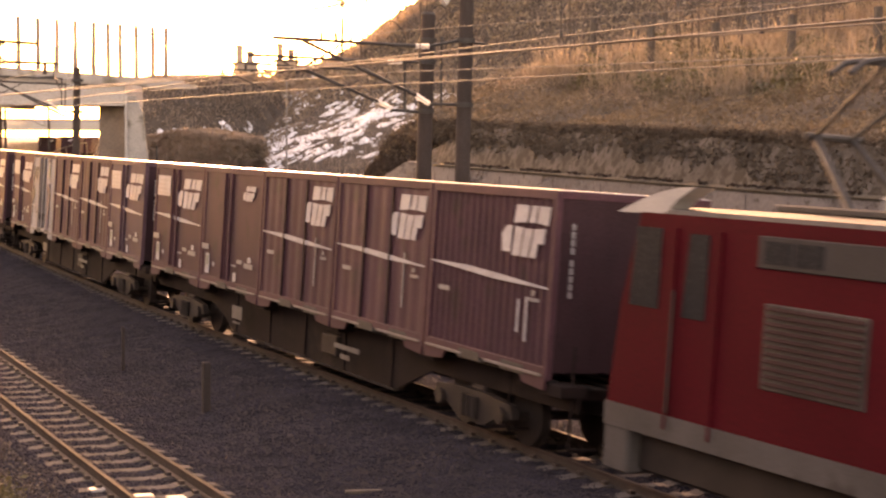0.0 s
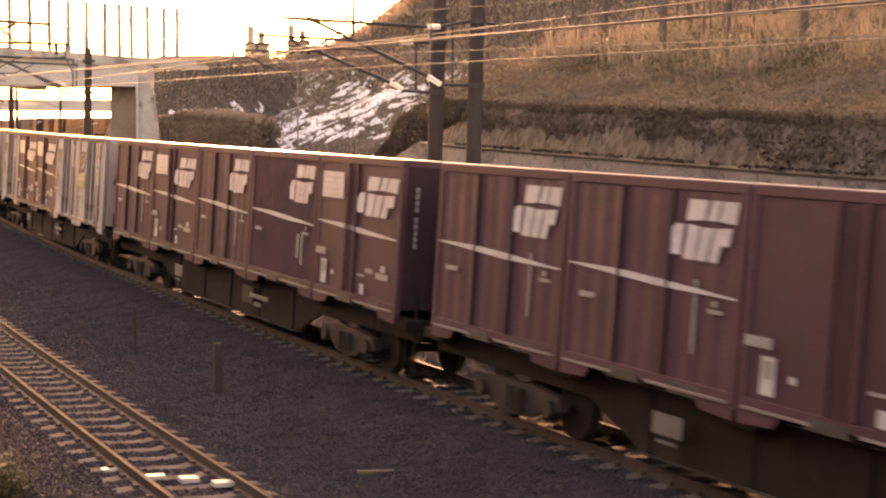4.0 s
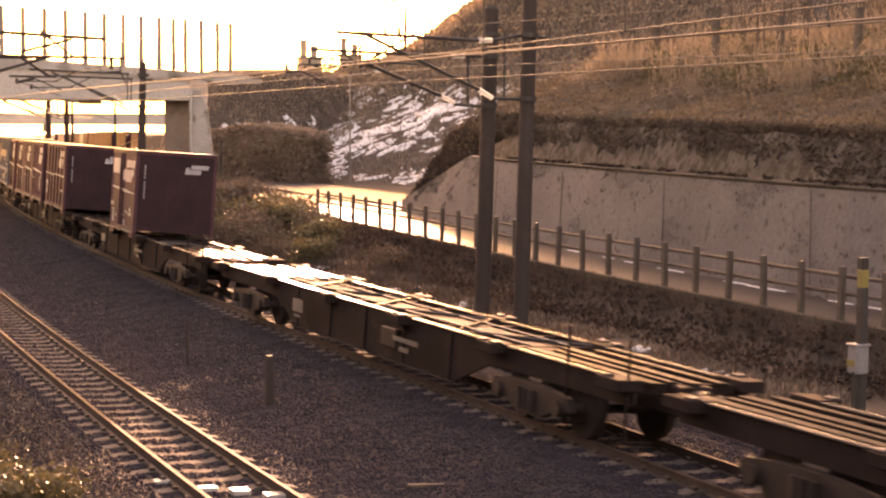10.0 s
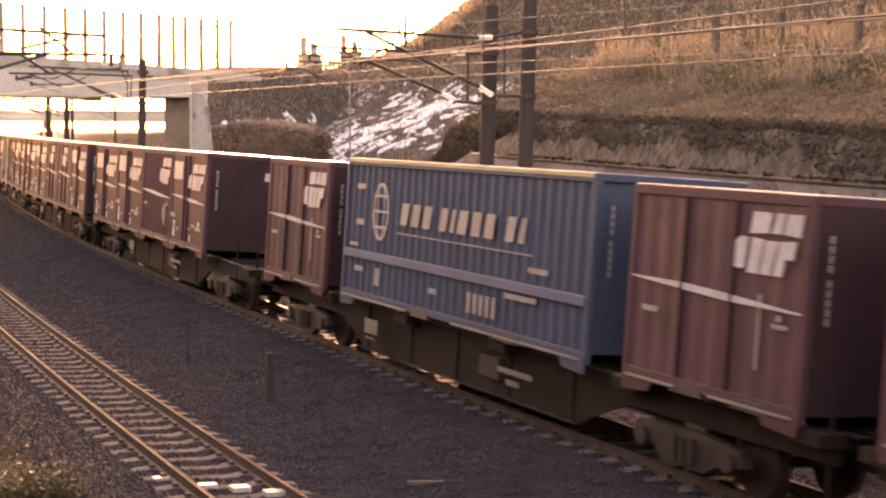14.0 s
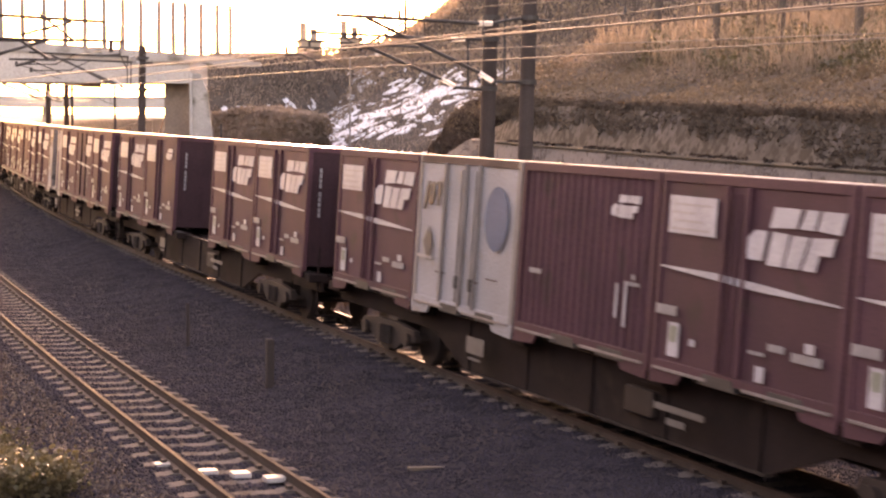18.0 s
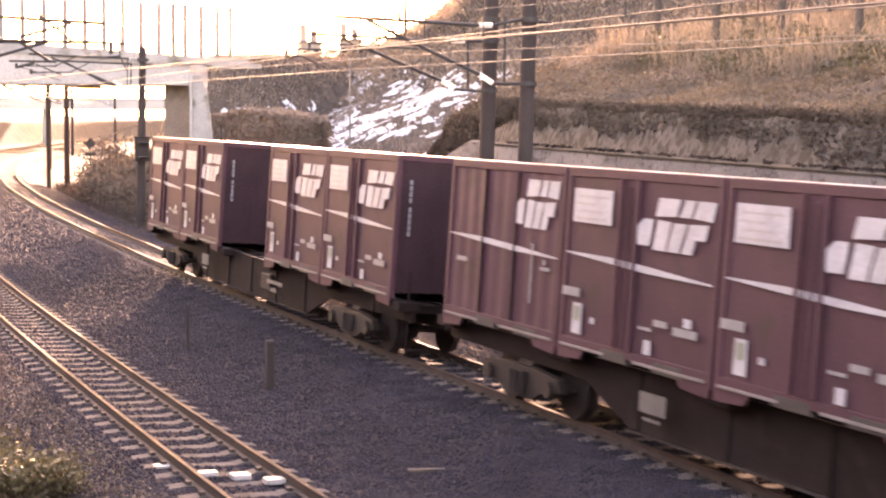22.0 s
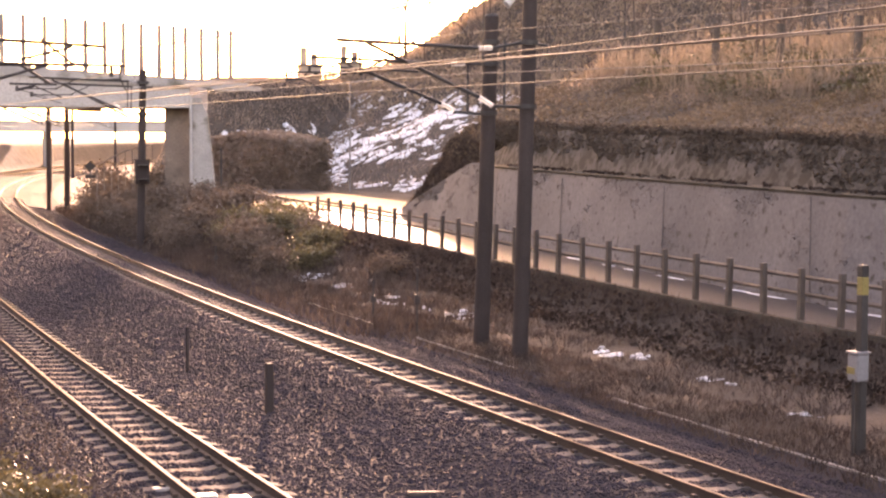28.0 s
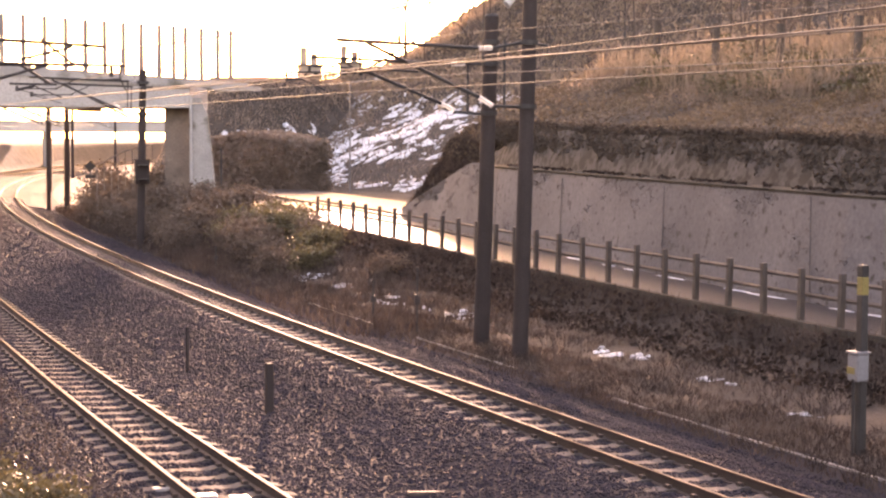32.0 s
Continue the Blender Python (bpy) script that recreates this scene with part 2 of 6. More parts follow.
M_CREAMEND = mat("tan_container_end", (0.34, 0.29, 0.23), (0.26, 0.22, 0.175), 0.9, 0.6, bump=0.1, fine=20, stain=(0.18, 0.13, 0.1), stain_scale=1.2, stain_at=0.6)
M_YELEDGE = mat("cream_yellow_edge", (0.3, 0.26, 0.16), (0.22, 0.19, 0.12), 2.0, 0.5, bump=0.05)
M_GRIME_GLINT = mat("grimy_bar_and_glint_grey", (0.2, 0.175, 0.165), (0.14, 0.122, 0.115), 1.5, 0.6, bump=0.1)
M_PINK = mat("faded_pink_container_paint", (0.32, 0.235, 0.235), (0.26, 0.19, 0.19), 1.0, 0.5, bump=0.08)
M_BLUE = mat("blue_container_paint", (0.044, 0.068, 0.105), (0.036, 0.056, 0.088), 1.0, 0.6, bump=0.08, fine=25, spec=0.15)
M_LBLUE = mat("light_blue_paint", (0.085, 0.12, 0.18), (0.065, 0.095, 0.145), 1.0, 0.6, bump=0.05, spec=0.2)
M_NAVY = mat("navy_marking", (0.045, 0.04, 0.095), (0.036, 0.032, 0.075), 2.0, 0.5, bump=0.0)
M_GREEN = mat("green_marking", (0.04, 0.12, 0.05), (0.03, 0.09, 0.04), 2.0, 0.5, bump=0.0)
M_MARK = mat("white_marking", (0.40, 0.395, 0.42), (0.30, 0.295, 0.315), 2.5, 0.5, bump=0.0)
M_BLACKMARK = mat("charcoal_marking", (0.06, 0.055, 0.055), (0.045, 0.04, 0.04), 2.5, 0.5, bump=0.0)
M_GREYMARK = mat("grey_marking", (0.22, 0.215, 0.22), (0.17, 0.165, 0.175), 2.5, 0.5, bump=0.0)
M_FAINT = mat("faint_print", (0.34, 0.325, 0.32), (0.27, 0.26, 0.255), 2.5, 0.5, bump=0.0)
M_DIM = mat("dim_grey_marking", (0.11, 0.102, 0.098), (0.075, 0.07, 0.067), 2.5, 0.6, bump=0.0)
M_PALEROOF = mat("pale_mottled_container_roof", (0.42, 0.40, 0.40), (0.13, 0.11, 0.11), 1.9, 0.36, bump=0.1, fine=12, spec=0.6)
M_LOCOGREY = mat("grimy_grey_locomotive_paint", (0.045, 0.041, 0.041), (0.032, 0.03, 0.03), 1.0, 0.7, bump=0.04, spec=0.15)
M_BANDGREY = mat("pale_grey_locomotive_paint", (0.085, 0.078, 0.077), (0.06, 0.055, 0.054), 1.2, 0.6, bump=0.05, spec=0.15, stain=(0.04, 0.034, 0.033), stain_scale=1.6)
M_LOUVRE = mat("dusty_louvre", (0.045, 0.02, 0.02), (0.03, 0.014, 0.014), 2.0, 0.8, bump=0.0, spec=0.1)
M_FRAME = mat("grimy_wagon_frame", (0.022, 0.0145, 0.0138), (0.014, 0.0095, 0.009), 1.3, 0.85, spec=0.1, bump=0.15, fine=25, stain=(0.027, 0.019, 0.0165), stain_scale=1.2)
M_PLATE = mat("dark_wet_chequer_plate", (0.03, 0.025, 0.023), (0.016, 0.013, 0.012), 2.5, 0.42, metal=0.0, bump=0.15, fine=40, spec=0.02)
M_DECK = mat("wet_worn_deck_steel", (0.06, 0.05, 0.045), (0.032, 0.027, 0.024), 1.8, 0.22, metal=0.15, bump=0.06, fine=25)
M_BOGIE = mat("greasy_bogie_steel", (0.034, 0.025, 0.023), (0.02, 0.015, 0.014), 2.0, 0.65, metal=0.1, bump=0.2, spec=0.2)
M_RED = mat("red_locomotive_paint", (0.085, 0.006, 0.010), (0.066, 0.005, 0.008), 0.8, 0.7, bump=0.03, fine=20, spec=0.05)
M_LGREY = mat("light_grey_paint", (0.42, 0.41, 0.4), (0.34, 0.33, 0.32), 1.0, 0.4, bump=0.05)
M_MGREY = mat("mid_grey_paint", (0.20, 0.20, 0.21), (0.15, 0.15, 0.16), 1.0, 0.45, bump=0.05)
M_GLASS = mat("dark_cab_glass", (0.02, 0.022, 0.025), (0.02, 0.022, 0.025), 1.0, 0.25, bump=0.0, spec=0.12)
M_POST = mat("dull_steel_post", (0.2, 0.19, 0.19), (0.15, 0.142, 0.142), 2.0, 0.6, bump=0.1, spec=0.3)
M_YELLOW = mat("yellow_paint", (0.23, 0.18, 0.06), (0.175, 0.14, 0.048), 3.0, 0.5, bump=0.05)
M_ROOF = mat("grey_roof_tiles", (0.13, 0.125, 0.125), (0.09, 0.085, 0.085), 2.0, 0.6, bump=0.3)
M_PLASTER = mat("house_plaster", (0.36, 0.31, 0.26), (0.28, 0.24, 0.2), 1.0, 0.8, bump=0.1)


# ---- mesh helpers ----
def box(bm, x0, x1, y0, y1, z0, z1, bevel=0.0):
    vs = [bm.verts.new(c) for c in ((x0, y0, z0), (x1, y0, z0), (x1, y1, z0), (x0, y1, z0), (x0, y0, z1), (x1, y0, z1), (x1, y1, z1), (x0, y1, z1))]
    fs = [bm.faces.new([vs[i] for i in f]) for f in ((3, 2, 1, 0), (4, 5, 6, 7), (0, 1, 5, 4), (1, 2, 6, 5), (2, 3, 7, 6), (3, 0, 4, 7))]
    if bevel:
        es = list({e for f in fs for e in f.edges})
        bmesh.ops.bevel(bm, geom=es, offset=bevel, segments=1, affect="EDGES", profile=0.5)


def prism(bm, pts, y0, y1, axis="y"):
    # a flat outline of (u, w) drawn out along one axis
    def at(u, w, v):
        return {"y": (u, v, w), "x": (v, u, w), "z": (u, w, v)}[axis]
    a = [bm.verts.new(at(u, w, y0)) for u, w in pts]
    b = [bm.verts.new(at(u, w, y1)) for u, w in pts]
    n = len(pts)
    bm.faces.new(a)
    bm.faces.new(b[::-1])
    for i in range(n):
        bm.faces.new((a[i], b[i], b[(i + 1) % n], a[(i + 1) % n]))


def rod(bm, p, q, r0, r1=None, n=8):
    p, q = Vector(p), Vector(q)
    r1 = r0 if r1 is None else r1
    w = (q - p).normalized()
    u = w.orthogonal().normalized()
    v = w.cross(u)
    rings = []
    for c, r in ((p, r0), (q, r1)):
        rings.append([bm.verts.new(c + (u * math.cos(2 * math.pi * i / n) + v * math.sin(2 * math.pi * i / n)) * r) for i in range(n)])
    for i in range(n):
        bm.faces.new((rings[0][i], rings[0][(i + 1) % n], rings[1][(i + 1) % n], rings[1][i]))
    bm.faces.new(rings[0][::-1])
    bm.faces.new(rings[1])


def tube(bm, pts, r, n=6):
    # one continuous round wire through the points
    pts = [Vector(p) for p in pts]
    prev = None
    for i, p in enumerate(pts):
        w = (pts[min(i + 1, len(pts) - 1)] - pts[max(i - 1, 0)]).normalized()
        u = w.cross(Vector((0.13, 0.31, 0.94))).normalized()
        v = w.cross(u)
        ring = [bm.verts.new(p + (u * math.cos(2 * math.pi * k / n) + v * math.sin(2 * math.pi * k / n)) * r) for k in range(n)]
        if prev:
            for k in range(n):
                bm.faces.new((prev[k], prev[(k + 1) % n], ring[(k + 1) % n], ring[k]))
        else:
            bm.faces.new(ring[::-1])
        prev = ring
    bm.faces.new(prev)


def part(name, bm, material, parent=None, label="", smooth_faces=False):
    me = bpy.data.meshes.new(name)
    bmesh.ops.recalc_face_normals(bm, faces=bm.faces)
    bm.to_mesh(me)
    bm.free()
    me.materials.append(material)
    if smooth_faces:
        me.shade_smooth()
    ob = new(name, me)
    if parent is not None:
        ob.parent = parent
    if label:
        tagged(ob, label)
    return ob


def soup(name, verts, faces, material, parent=None):
    me = bpy.data.meshes.new(name)
    me.from_pydata([tuple(v) for v in verts], [], [tuple(f) for f in faces])
    me.materials.append(material)
    ob = new(name, me)
    if parent is not None:
        ob.parent = parent
    return ob


def quick(name, n_v, verts, loops, sizes, material):
    # fast mesh from arrays: verts (n,3), flat loop indices, loops per face
    me = bpy.data.meshes.new(name)
    me.vertices.add(len(verts))
    me.vertices.foreach_set("co", np.asarray(verts, dtype=np.float32).ravel())
    me.loops.add(len(loops))
    me.loops.foreach_set("vertex_index", np.asarray(loops, dtype=np.int32))
    me.polygons.add(len(sizes))
    starts = np.concatenate([[0], np.cumsum(sizes)[:-1]]).astype(np.int32)
    me.polygons.foreach_set("loop_start", starts)
    me.polygons.foreach_set("loop_total", np.asarray(sizes, dtype=np.int32))
    me.update(calc_edges=True)
    me.validate()
    me.materials.append(material)
    return new(name, me)


def empty(name, m=None):
    ob = new(name)
    if m is not None:
        ob.matrix_world = m
    return ob


def at(s, d, z=0.0, turn=0.0):
    # a pose at a spot beside the line, x along the line towards the camera, y to the far side
    a = heading(s)
    p = spot(s, d, z)
    return Matrix.Translation(p) @ Matrix.Rotation(a - math.pi / 2 + radians(turn), 4, "Z")


# ---- ground ----
def build_ground():
    s = np.concatenate([np.arange(-600, -60, 20), np.arange(-60, -14, 2.0), np.arange(-14, 60, 0.6), np.arange(60, 130, 1.5), np.arange(130, 300, 8), np.arange(300, 600, 30)])
    d = np.concatenate([[-900, -400, -150, -90, -60, -45, -36, -30, -25, -20], np.arange(-16, -9, 0.4), np.arange(-9, 4, 0.15), np.arange(4, 16, 0.3), np.arange(16, 45, 0.8), [46, 50, 56, 64, 75, 90, 110, 140, 180, 230]])
    S, D = np.meshgrid(s, d, indexing="ij")
    X, Y = plan(S, D)
    Z = height(S, D)
    ns, nd = S.shape
    v = np.stack([X, Y, Z], -1).reshape(-1, 3)
    i = np.arange((ns - 1) * (nd - 1))
    a = (i // (nd - 1)) * nd + i % (nd - 1)
    loops = np.stack([a, a + 1, a + nd + 1, a + nd], 1)[:, ::-1].ravel()
    ob = quick("ground", 0, v, loops, np.full(len(i), 4), M_EARTH)
    ob.data.materials.append(M_GRAVEL)
    mid = (d[:-1] + d[1:]) / 2
    isb = ((mid > -7.0) & (mid < 3.3)).astype(np.int32)
    ob.data.polygons.foreach_set("material_index", np.tile(isb, ns - 1))
    ob.data.shade_smooth()
    tagged(ob, "dry winter grass banks beside grey track ballast, with an added slope behind the camera", "ground", kind="structure")


build_ground()


def strip(name, material, s0, s1, step, outline, label, category, closed=True):
    # an outline of (d, z), or a function of s that gives it, swept along the line
    ss = np.arange(s0, s1 + 1e-6, step)
    vs, fs = [], []
    for k, s in enumerate(ss):
        o = outline(s) if callable(outline) else outline
        n = len(o)
        for d, z in o:
            vs.append(spot(float(s), d, z))
        if k:
            for i in range(n if closed else n - 1):
                a, b = (k - 1) * n + i, (k - 1) * n + (i + 1) % n
                fs.append((a, b, b + n, a + n))
    if closed:
        fs += [tuple(range(n))[::-1], tuple(range(len(vs) - n, len(vs)))]
    ob = soup(name, vs, fs, material)
    bm = bmesh.new()
    bm.from_mesh(ob.data)
    bmesh.ops.recalc_face_normals(bm, faces=bm.faces)
    bm.to_mesh(ob.data)
    bm.free()
    return tagged(ob, label, category, kind="structure")


# ---- tracks ----
HEAD = [(-0.032, 0.0), (-0.03, 0.006), (0.03, 0.006), (0.032, 0.0), (0.032, -0.035), (-0.032, -0.035)]
WEB = [(-0.009, -0.033), (0.009, -0.033), (0.012, -0.125), (0.062, -0.14), (0.062, -0.153), (-0.062, -0.153), (-0.062, -0.14), (-0.012, -0.125)]


def rails(off, low, cant):
    thing = empty("railway_track")
    tagged(thing, "narrow gauge track with worn shiny rails on concrete sleepers", "track", "running lines", "structure")
    for side in (-1, 1):
        c, z = off + side * 0.5665 * math.cos(cant), low - side * 0.5665 * math.sin(cant)
        for nm, o, m in (("rail_web", WEB, M_RUST), ("rail_head", HEAD, M_RAIL)):
            ob = strip(nm, m, -60, 260, 1.0, [(c + u, z + w - 0.006) for u, w in o], "", "")
            for key in ("label", "category", "kind"):
                if key in ob:
                    del ob[key]
            ob.parent = thing
    return thing


TRACKS = [rails(0.0, 0.0, CANT), rails(OFF2, LOW2, CANT2)]


def sleeper_mesh():
    bm = bmesh.new()
    prism(bm, [(-1.0, -0.19), (1.0, -0.19), (1.0, -0.03), (0.72, 0.0), (0.40, 0.0), (0.30, -0.03), (-0.30, -0.03), (-0.40, 0.0), (-0.72, 0.0), (-1.0, -0.03)], -0.12, 0.12, "x")
    return part("sleeper", bm, M_SLEEPER)


def clip_mesh(parent):
    bm = bmesh.new()
    for y in (-0.5665, 0.5665):
        for e in (-0.1, 0.1):
            box(bm, -0.05, 0.05, y + e - 0.035, y + e + 0.035, 0.0, 0.045)
    return part("rail_clip", bm, M_RUST, parent)


def sleepers():
    base = sleeper_mesh()
    clip_mesh(base)
    first = True
    for track, off, low, cant, s0, n in ((TRACKS[0], 0.0, 0.025, CANT, -16.0, 175), (TRACKS[1], OFF2, LOW2, CANT2, -12.0, 125)):
        for i in range(n):
            s = s0 + i * 0.61
            m = at(s, off, low) @ Matrix.Rotation(-cant, 4, "X") @ Matrix.Translation((0, 0, -0.15))
            if first:
                base.parent = track
                base.matrix_basis = m
                first = False
            else:
                c = copy_thing(base, m)
                c.parent = track


# ---- retaining wall, road and fence ----
def wall_outline(s):
    # a smooth lower face, a ledge, and an overgrown band set back above it; both run out under the end of the cutting
    d = float(wall_d(s))
    fall = 3.9 - 0.205 * (s - 29.5) if s > 26 else 9.0
    led = min(ledge_z(s), fall)
    top = led + max(min(0.95 + 0.012 * s, fall - led), 0.02) + 0.05 * math.sin(s * 0.9) + 0.03 * math.sin(s * 2.3)
    return [(d, 0.55), (d + 0.12 * (led - 0.2), led), (d + 0.12 * (led - 0.2) + 0.13, led + 0.04), (d + 1.0, led + 0.04), (d + 1.45, 0.55)], [(d + 0.495, led + 0.03), (d + 0.86, top + 0.02), (d + 1.35, top + 0.02), (d + 1.0, led + 0.03)]


def ledge_z(s):
    return 3.17 + 0.006 * float(s)


retaining = strip("retaining_wall", M_WALL, -40, 42.5, 0.5, lambda s: wall_outline(s)[0], "stained grey concrete retaining wall with dark moss and cracks", "wall")
strip("wall_upper_band", M_WALLTOP, -40, 33.0, 0.5, lambda s: wall_outline(s)[1], "rough mossy concrete band above the wall ledge", "wall")


def wall_details():
    # ledge under the overgrown top, and joints in the face
    strip("wall_ledge", M_MOSS, -40, 28.5, 0.5, lambda s: [(wall_d(s) + 0.33, ledge_z(s) - 0.06), (wall_d(s) + 0.30, ledge_z(s)), (wall_d(s) + 0.44, ledge_z(s) + 0.06), (wall_d(s) + 0.49, ledge_z(s) - 0.06)], "narrow concrete ledge along the retaining wall", "ledge")
    for i, s in enumerate((-9.0, -1.5, 6.0, 13.5, 21.0, 27.5)):
        bm = bmesh.new()
        rod(bm, spot(s, float(wall_d(s)) - 0.004, 0.7), spot(s + 0.5, float(wall_d(s)) + 0.345, 3.1), 0.012, n=5)
        part("wall_joint", bm, M_BLACKMARK, retaining)


wall_details()
road = strip("road", M_ROAD, -40, 60, 0.8, lambda s: [(float(fence_d(s)) - 0.12, 0.60), (float(fence_d(s)) - 0.12, 0.745), (float(fence_d(s)) + 1.0, 0.77), (max(float(wall_d(s)), float(fence_d(s)) + 2.2) + (2.5 if s > 48 else 0.02), 0.745), (max(float(wall_d(s)), float(fence_d(s)) + 2.2) + (2.5 if s > 48 else 0.02), 0.60)], "narrow wet asphalt road along the cutting", "road")
kerb = strip("road_edge_kerb", M_MOSS, -40, 40, 0.8, lambda s: [(float(fence_d(s)) - 0.3, 0.4), (float(fence_d(s)) - 0.3, 0.80), (float(fence_d(s)) - 0.12, 0.80), (float(fence_d(s)) - 0.12, 0.4)], "weathered concrete edge beam under the fence", "kerb")


def side_road():
    # the road turns off behind the end of the wall and climbs the snowy hillside
    pts = [(-24, 128), (-16.5, 113), (-11.0, 101), (-6.5, 90), (-2.5, 79), (0.3, 70)]
    bm = bmesh.new()
    prev = None
    for i in range(41):
        u = i / 40 * (len(pts) - 1)
        k = min(int(u), len(pts) - 2)
        f = u - k
        x, y = (pts[k][j] * (1 - f) + pts[k + 1][j] * f for j in (0, 1))
        tx, ty = pts[k + 1][0] - pts[k][0], pts[k + 1][1] - pts[k][1]
        L = math.hypot(tx, ty)
        nx, ny = -ty / L, tx / L
        row = [bm.verts.new((x + nx * w, y + ny * w, z)) for w, z in ((-2.4, 0.55), (-2.4, 0.83), (2.4, 0.85), (2.4, 0.55))]
        if prev:
            for j in range(3):
                bm.faces.new((prev[j], prev[j + 1], row[j + 1], row[j]))
        prev = row
    ob = part("road", bm, M_ROAD)
    tagged(ob, "wet asphalt lane shining in the low sun", "road", kind="structure")


side_road()


def fence():
    thing = empty("roadside_fence", Matrix.Identity(4))
    tagged(thing, "dark post and double rail fence beside the road", "fence")
    bm = bmesh.new()
    box(bm, -0.06, 0.06, -0.06, 0.06, -0.25, 1.05, 0.012)
    post = part("post", bm, M_PILE, thing)
    places = [1.67]
    while places[-1] < 39:
        places.append(places[-1] + 1.32 + 0.016 * places[-1])
    while places[0] > -12:
        places.insert(0, places[0] - 1.32)
    for i, s in enumerate(places):
        d = float(fence_d(s)) - 0.05
        m = at(s, d, 0.78) @ Matrix.Rotation(radians(1.2 * math.sin(i * 2.1)), 4, "X")
        if i == 0:
            post.matrix_basis = m
        else:
            copy_thing(post, m).parent = thing
    for i in range(len(places) - 1):
        for z in (0.52, 0.86):
            bm = bmesh.new()
            a, b = places[i], places[i + 1]
            rod(bm, spot(a, float(fence_d(a)) + 0.05, 0.78 + z), spot(b, float(fence_d(b)) + 0.05, 0.78 + z), 0.047, n=6)
            part("rail", bm, M_PILE, thing)


fence()


# ---- overhead line ----
def insulator(name, p, q, parent, r=0.055):
    bm = bmesh.new()
    p, q = Vector(p), Vector(q)
    w = (q - p).normalized()
    u = w.orthogonal().normalized()
    v = w.cross(u)
    prof = [(0.0, 0.018)]
    for i in range(7):
        c = (i + 0.5) / 7
        prof += [(c - 0.04, 0.02), (c - 0.03, r), (c + 0.03, r * 0.75), (c + 0.04, 0.02)]
    prof.append((1.0, 0.018))
    prev = None
    for f, rad in prof:
        ring = [bm.verts.new(p.lerp(q, f) + (u * math.cos(k * math.pi / 4) + v * math.sin(k * math.pi / 4)) * rad) for k in range(8)]
        if prev:
            for k in range(8):
                bm.faces.new((prev[k], prev[(k + 1) % 8], ring[(k + 1) % 8], ring[k]))
        else:
            bm.faces.new(ring[::-1])
        prev = ring
    bm.faces.new(prev)
    return part(name, bm, M_INS, parent, "white ribbed porcelain insulator")


def mast(s, d, h, r, reach, arm_z, two=True, base=-0.6, tilt=1.2, long=4.6, turn=0.0):
    # y axis points to the far side of the line, so the arms reach to -y
    thing = empty("catenary_mast", at(s, d, base, turn) @ Matrix.Rotation(radians(-tilt), 4, "X"))
    tagged(thing, "dark concrete mast with steel arms holding overhead wires", "mast", "overhead line masts")
    bm = bmesh.new()
    rod(bm, (0, 0, 0), (0, 0, h - base), r * 1.08, r * 0.92, 14)
    part("pole", bm, M_MAST, thing, smooth_faces=False)
    bm = bmesh.new()
    rod(bm, (0, 0, h - base), (0, 0, h - base + 0.05), r * 1.0, r * 0.8, 12)
    part("cap", bm, M_DARK, thing)
    for z in (arm_z - 0.05, arm_z - 1.35):
        bm = bmesh.new()
        box(bm, -r * 1.35, r * 1.35, -r * 1.35, r * 1.35, z - base - 0.06, z - base + 0.06, 0.01)
        part("clamp", bm, M_DARK, thing)
    for k in range(2 if two else 1):
        x = (-0.45, 0.45)[k] if two else 0.0
        z1 = arm_z - base - 0.25 * k
        end = -long + 0.5 * k
        for a, b, rr in (((x, 0.35, z1), (x, end, z1 + 0.03), 0.042), ((x, -0.62, z1 - 1.3), (x, end + 0.9, z1 - 0.05), 0.042), ((x, -0.62, z1 - 1.3), (x, -0.3, z1 - 1.35), 0.03),
                         ((x, end + 1.9, z1 + 0.02), (x, end + 1.05, z1 - 0.42), 0.022), ((x, end + 1.15, z1 - 0.42), (x, end - 0.5, z1 - 0.48), 0.026), ((x, -0.55, z1), (x, -0.55, z1 - 1.3), 0.028), ((x, end - 0.5, z1 - 0.48), (x, end + 0.7, z1 - 0.78), 0.016)):
            bm = bmesh.new()
            rod(bm, a, b, rr, n=7)
            part("arm", bm, M_DARK, thing)
        insulator("insulator", (x, -0.02 - r, z1), (x, -0.5, z1 + 0.004), thing)
        insulator("insulator", (x, -0.70, z1 - 1.24), (x, -1.15, z1 - 0.92), thing)
        bm = bmesh.new()
        box(bm, x - 0.05, x + 0.05, end - 0.56, end - 0.44, z1 - 0.56, z1 - 0.36, 0.01)
        part("wire_clamp", bm, M_DARK, thing)
    # drooping jumper cable
    bm = bmesh.new()
    tube(bm, [(0.1, -0.35 - 0.28 * (1 - math.cos(math.pi * i / 12)), arm_z - base + 0.05 + 0.38 * math.sin(math.pi * i / 12)) for i in range(13)], 0.012)
    part("jumper_cable", bm, M_DARK, thing)
    return thing


def bare_mast(s, d, h, r, base, tilt, turn=0.0):
    thing = empty("catenary_mast", at(s, d, base, turn) @ Matrix.Rotation(radians(-tilt), 4, "X"))
    tagged(thing, "dark concrete mast with steel arms holding overhead wires", "mast", "overhead line masts")
    bm = bmesh.new()
    rod(bm, (0, 0, 0), (0, 0, h - base), r * 1.06, r * 0.92, 16)
    part("pole", bm, M_MAST, thing)
    bm = bmesh.new()
    rod(bm, (0, 0, h - base), (0, 0, h - base + 0.05), r * 1.0, r * 0.8, 12)
    part("cap", bm, M_DARK, thing)
    return thing


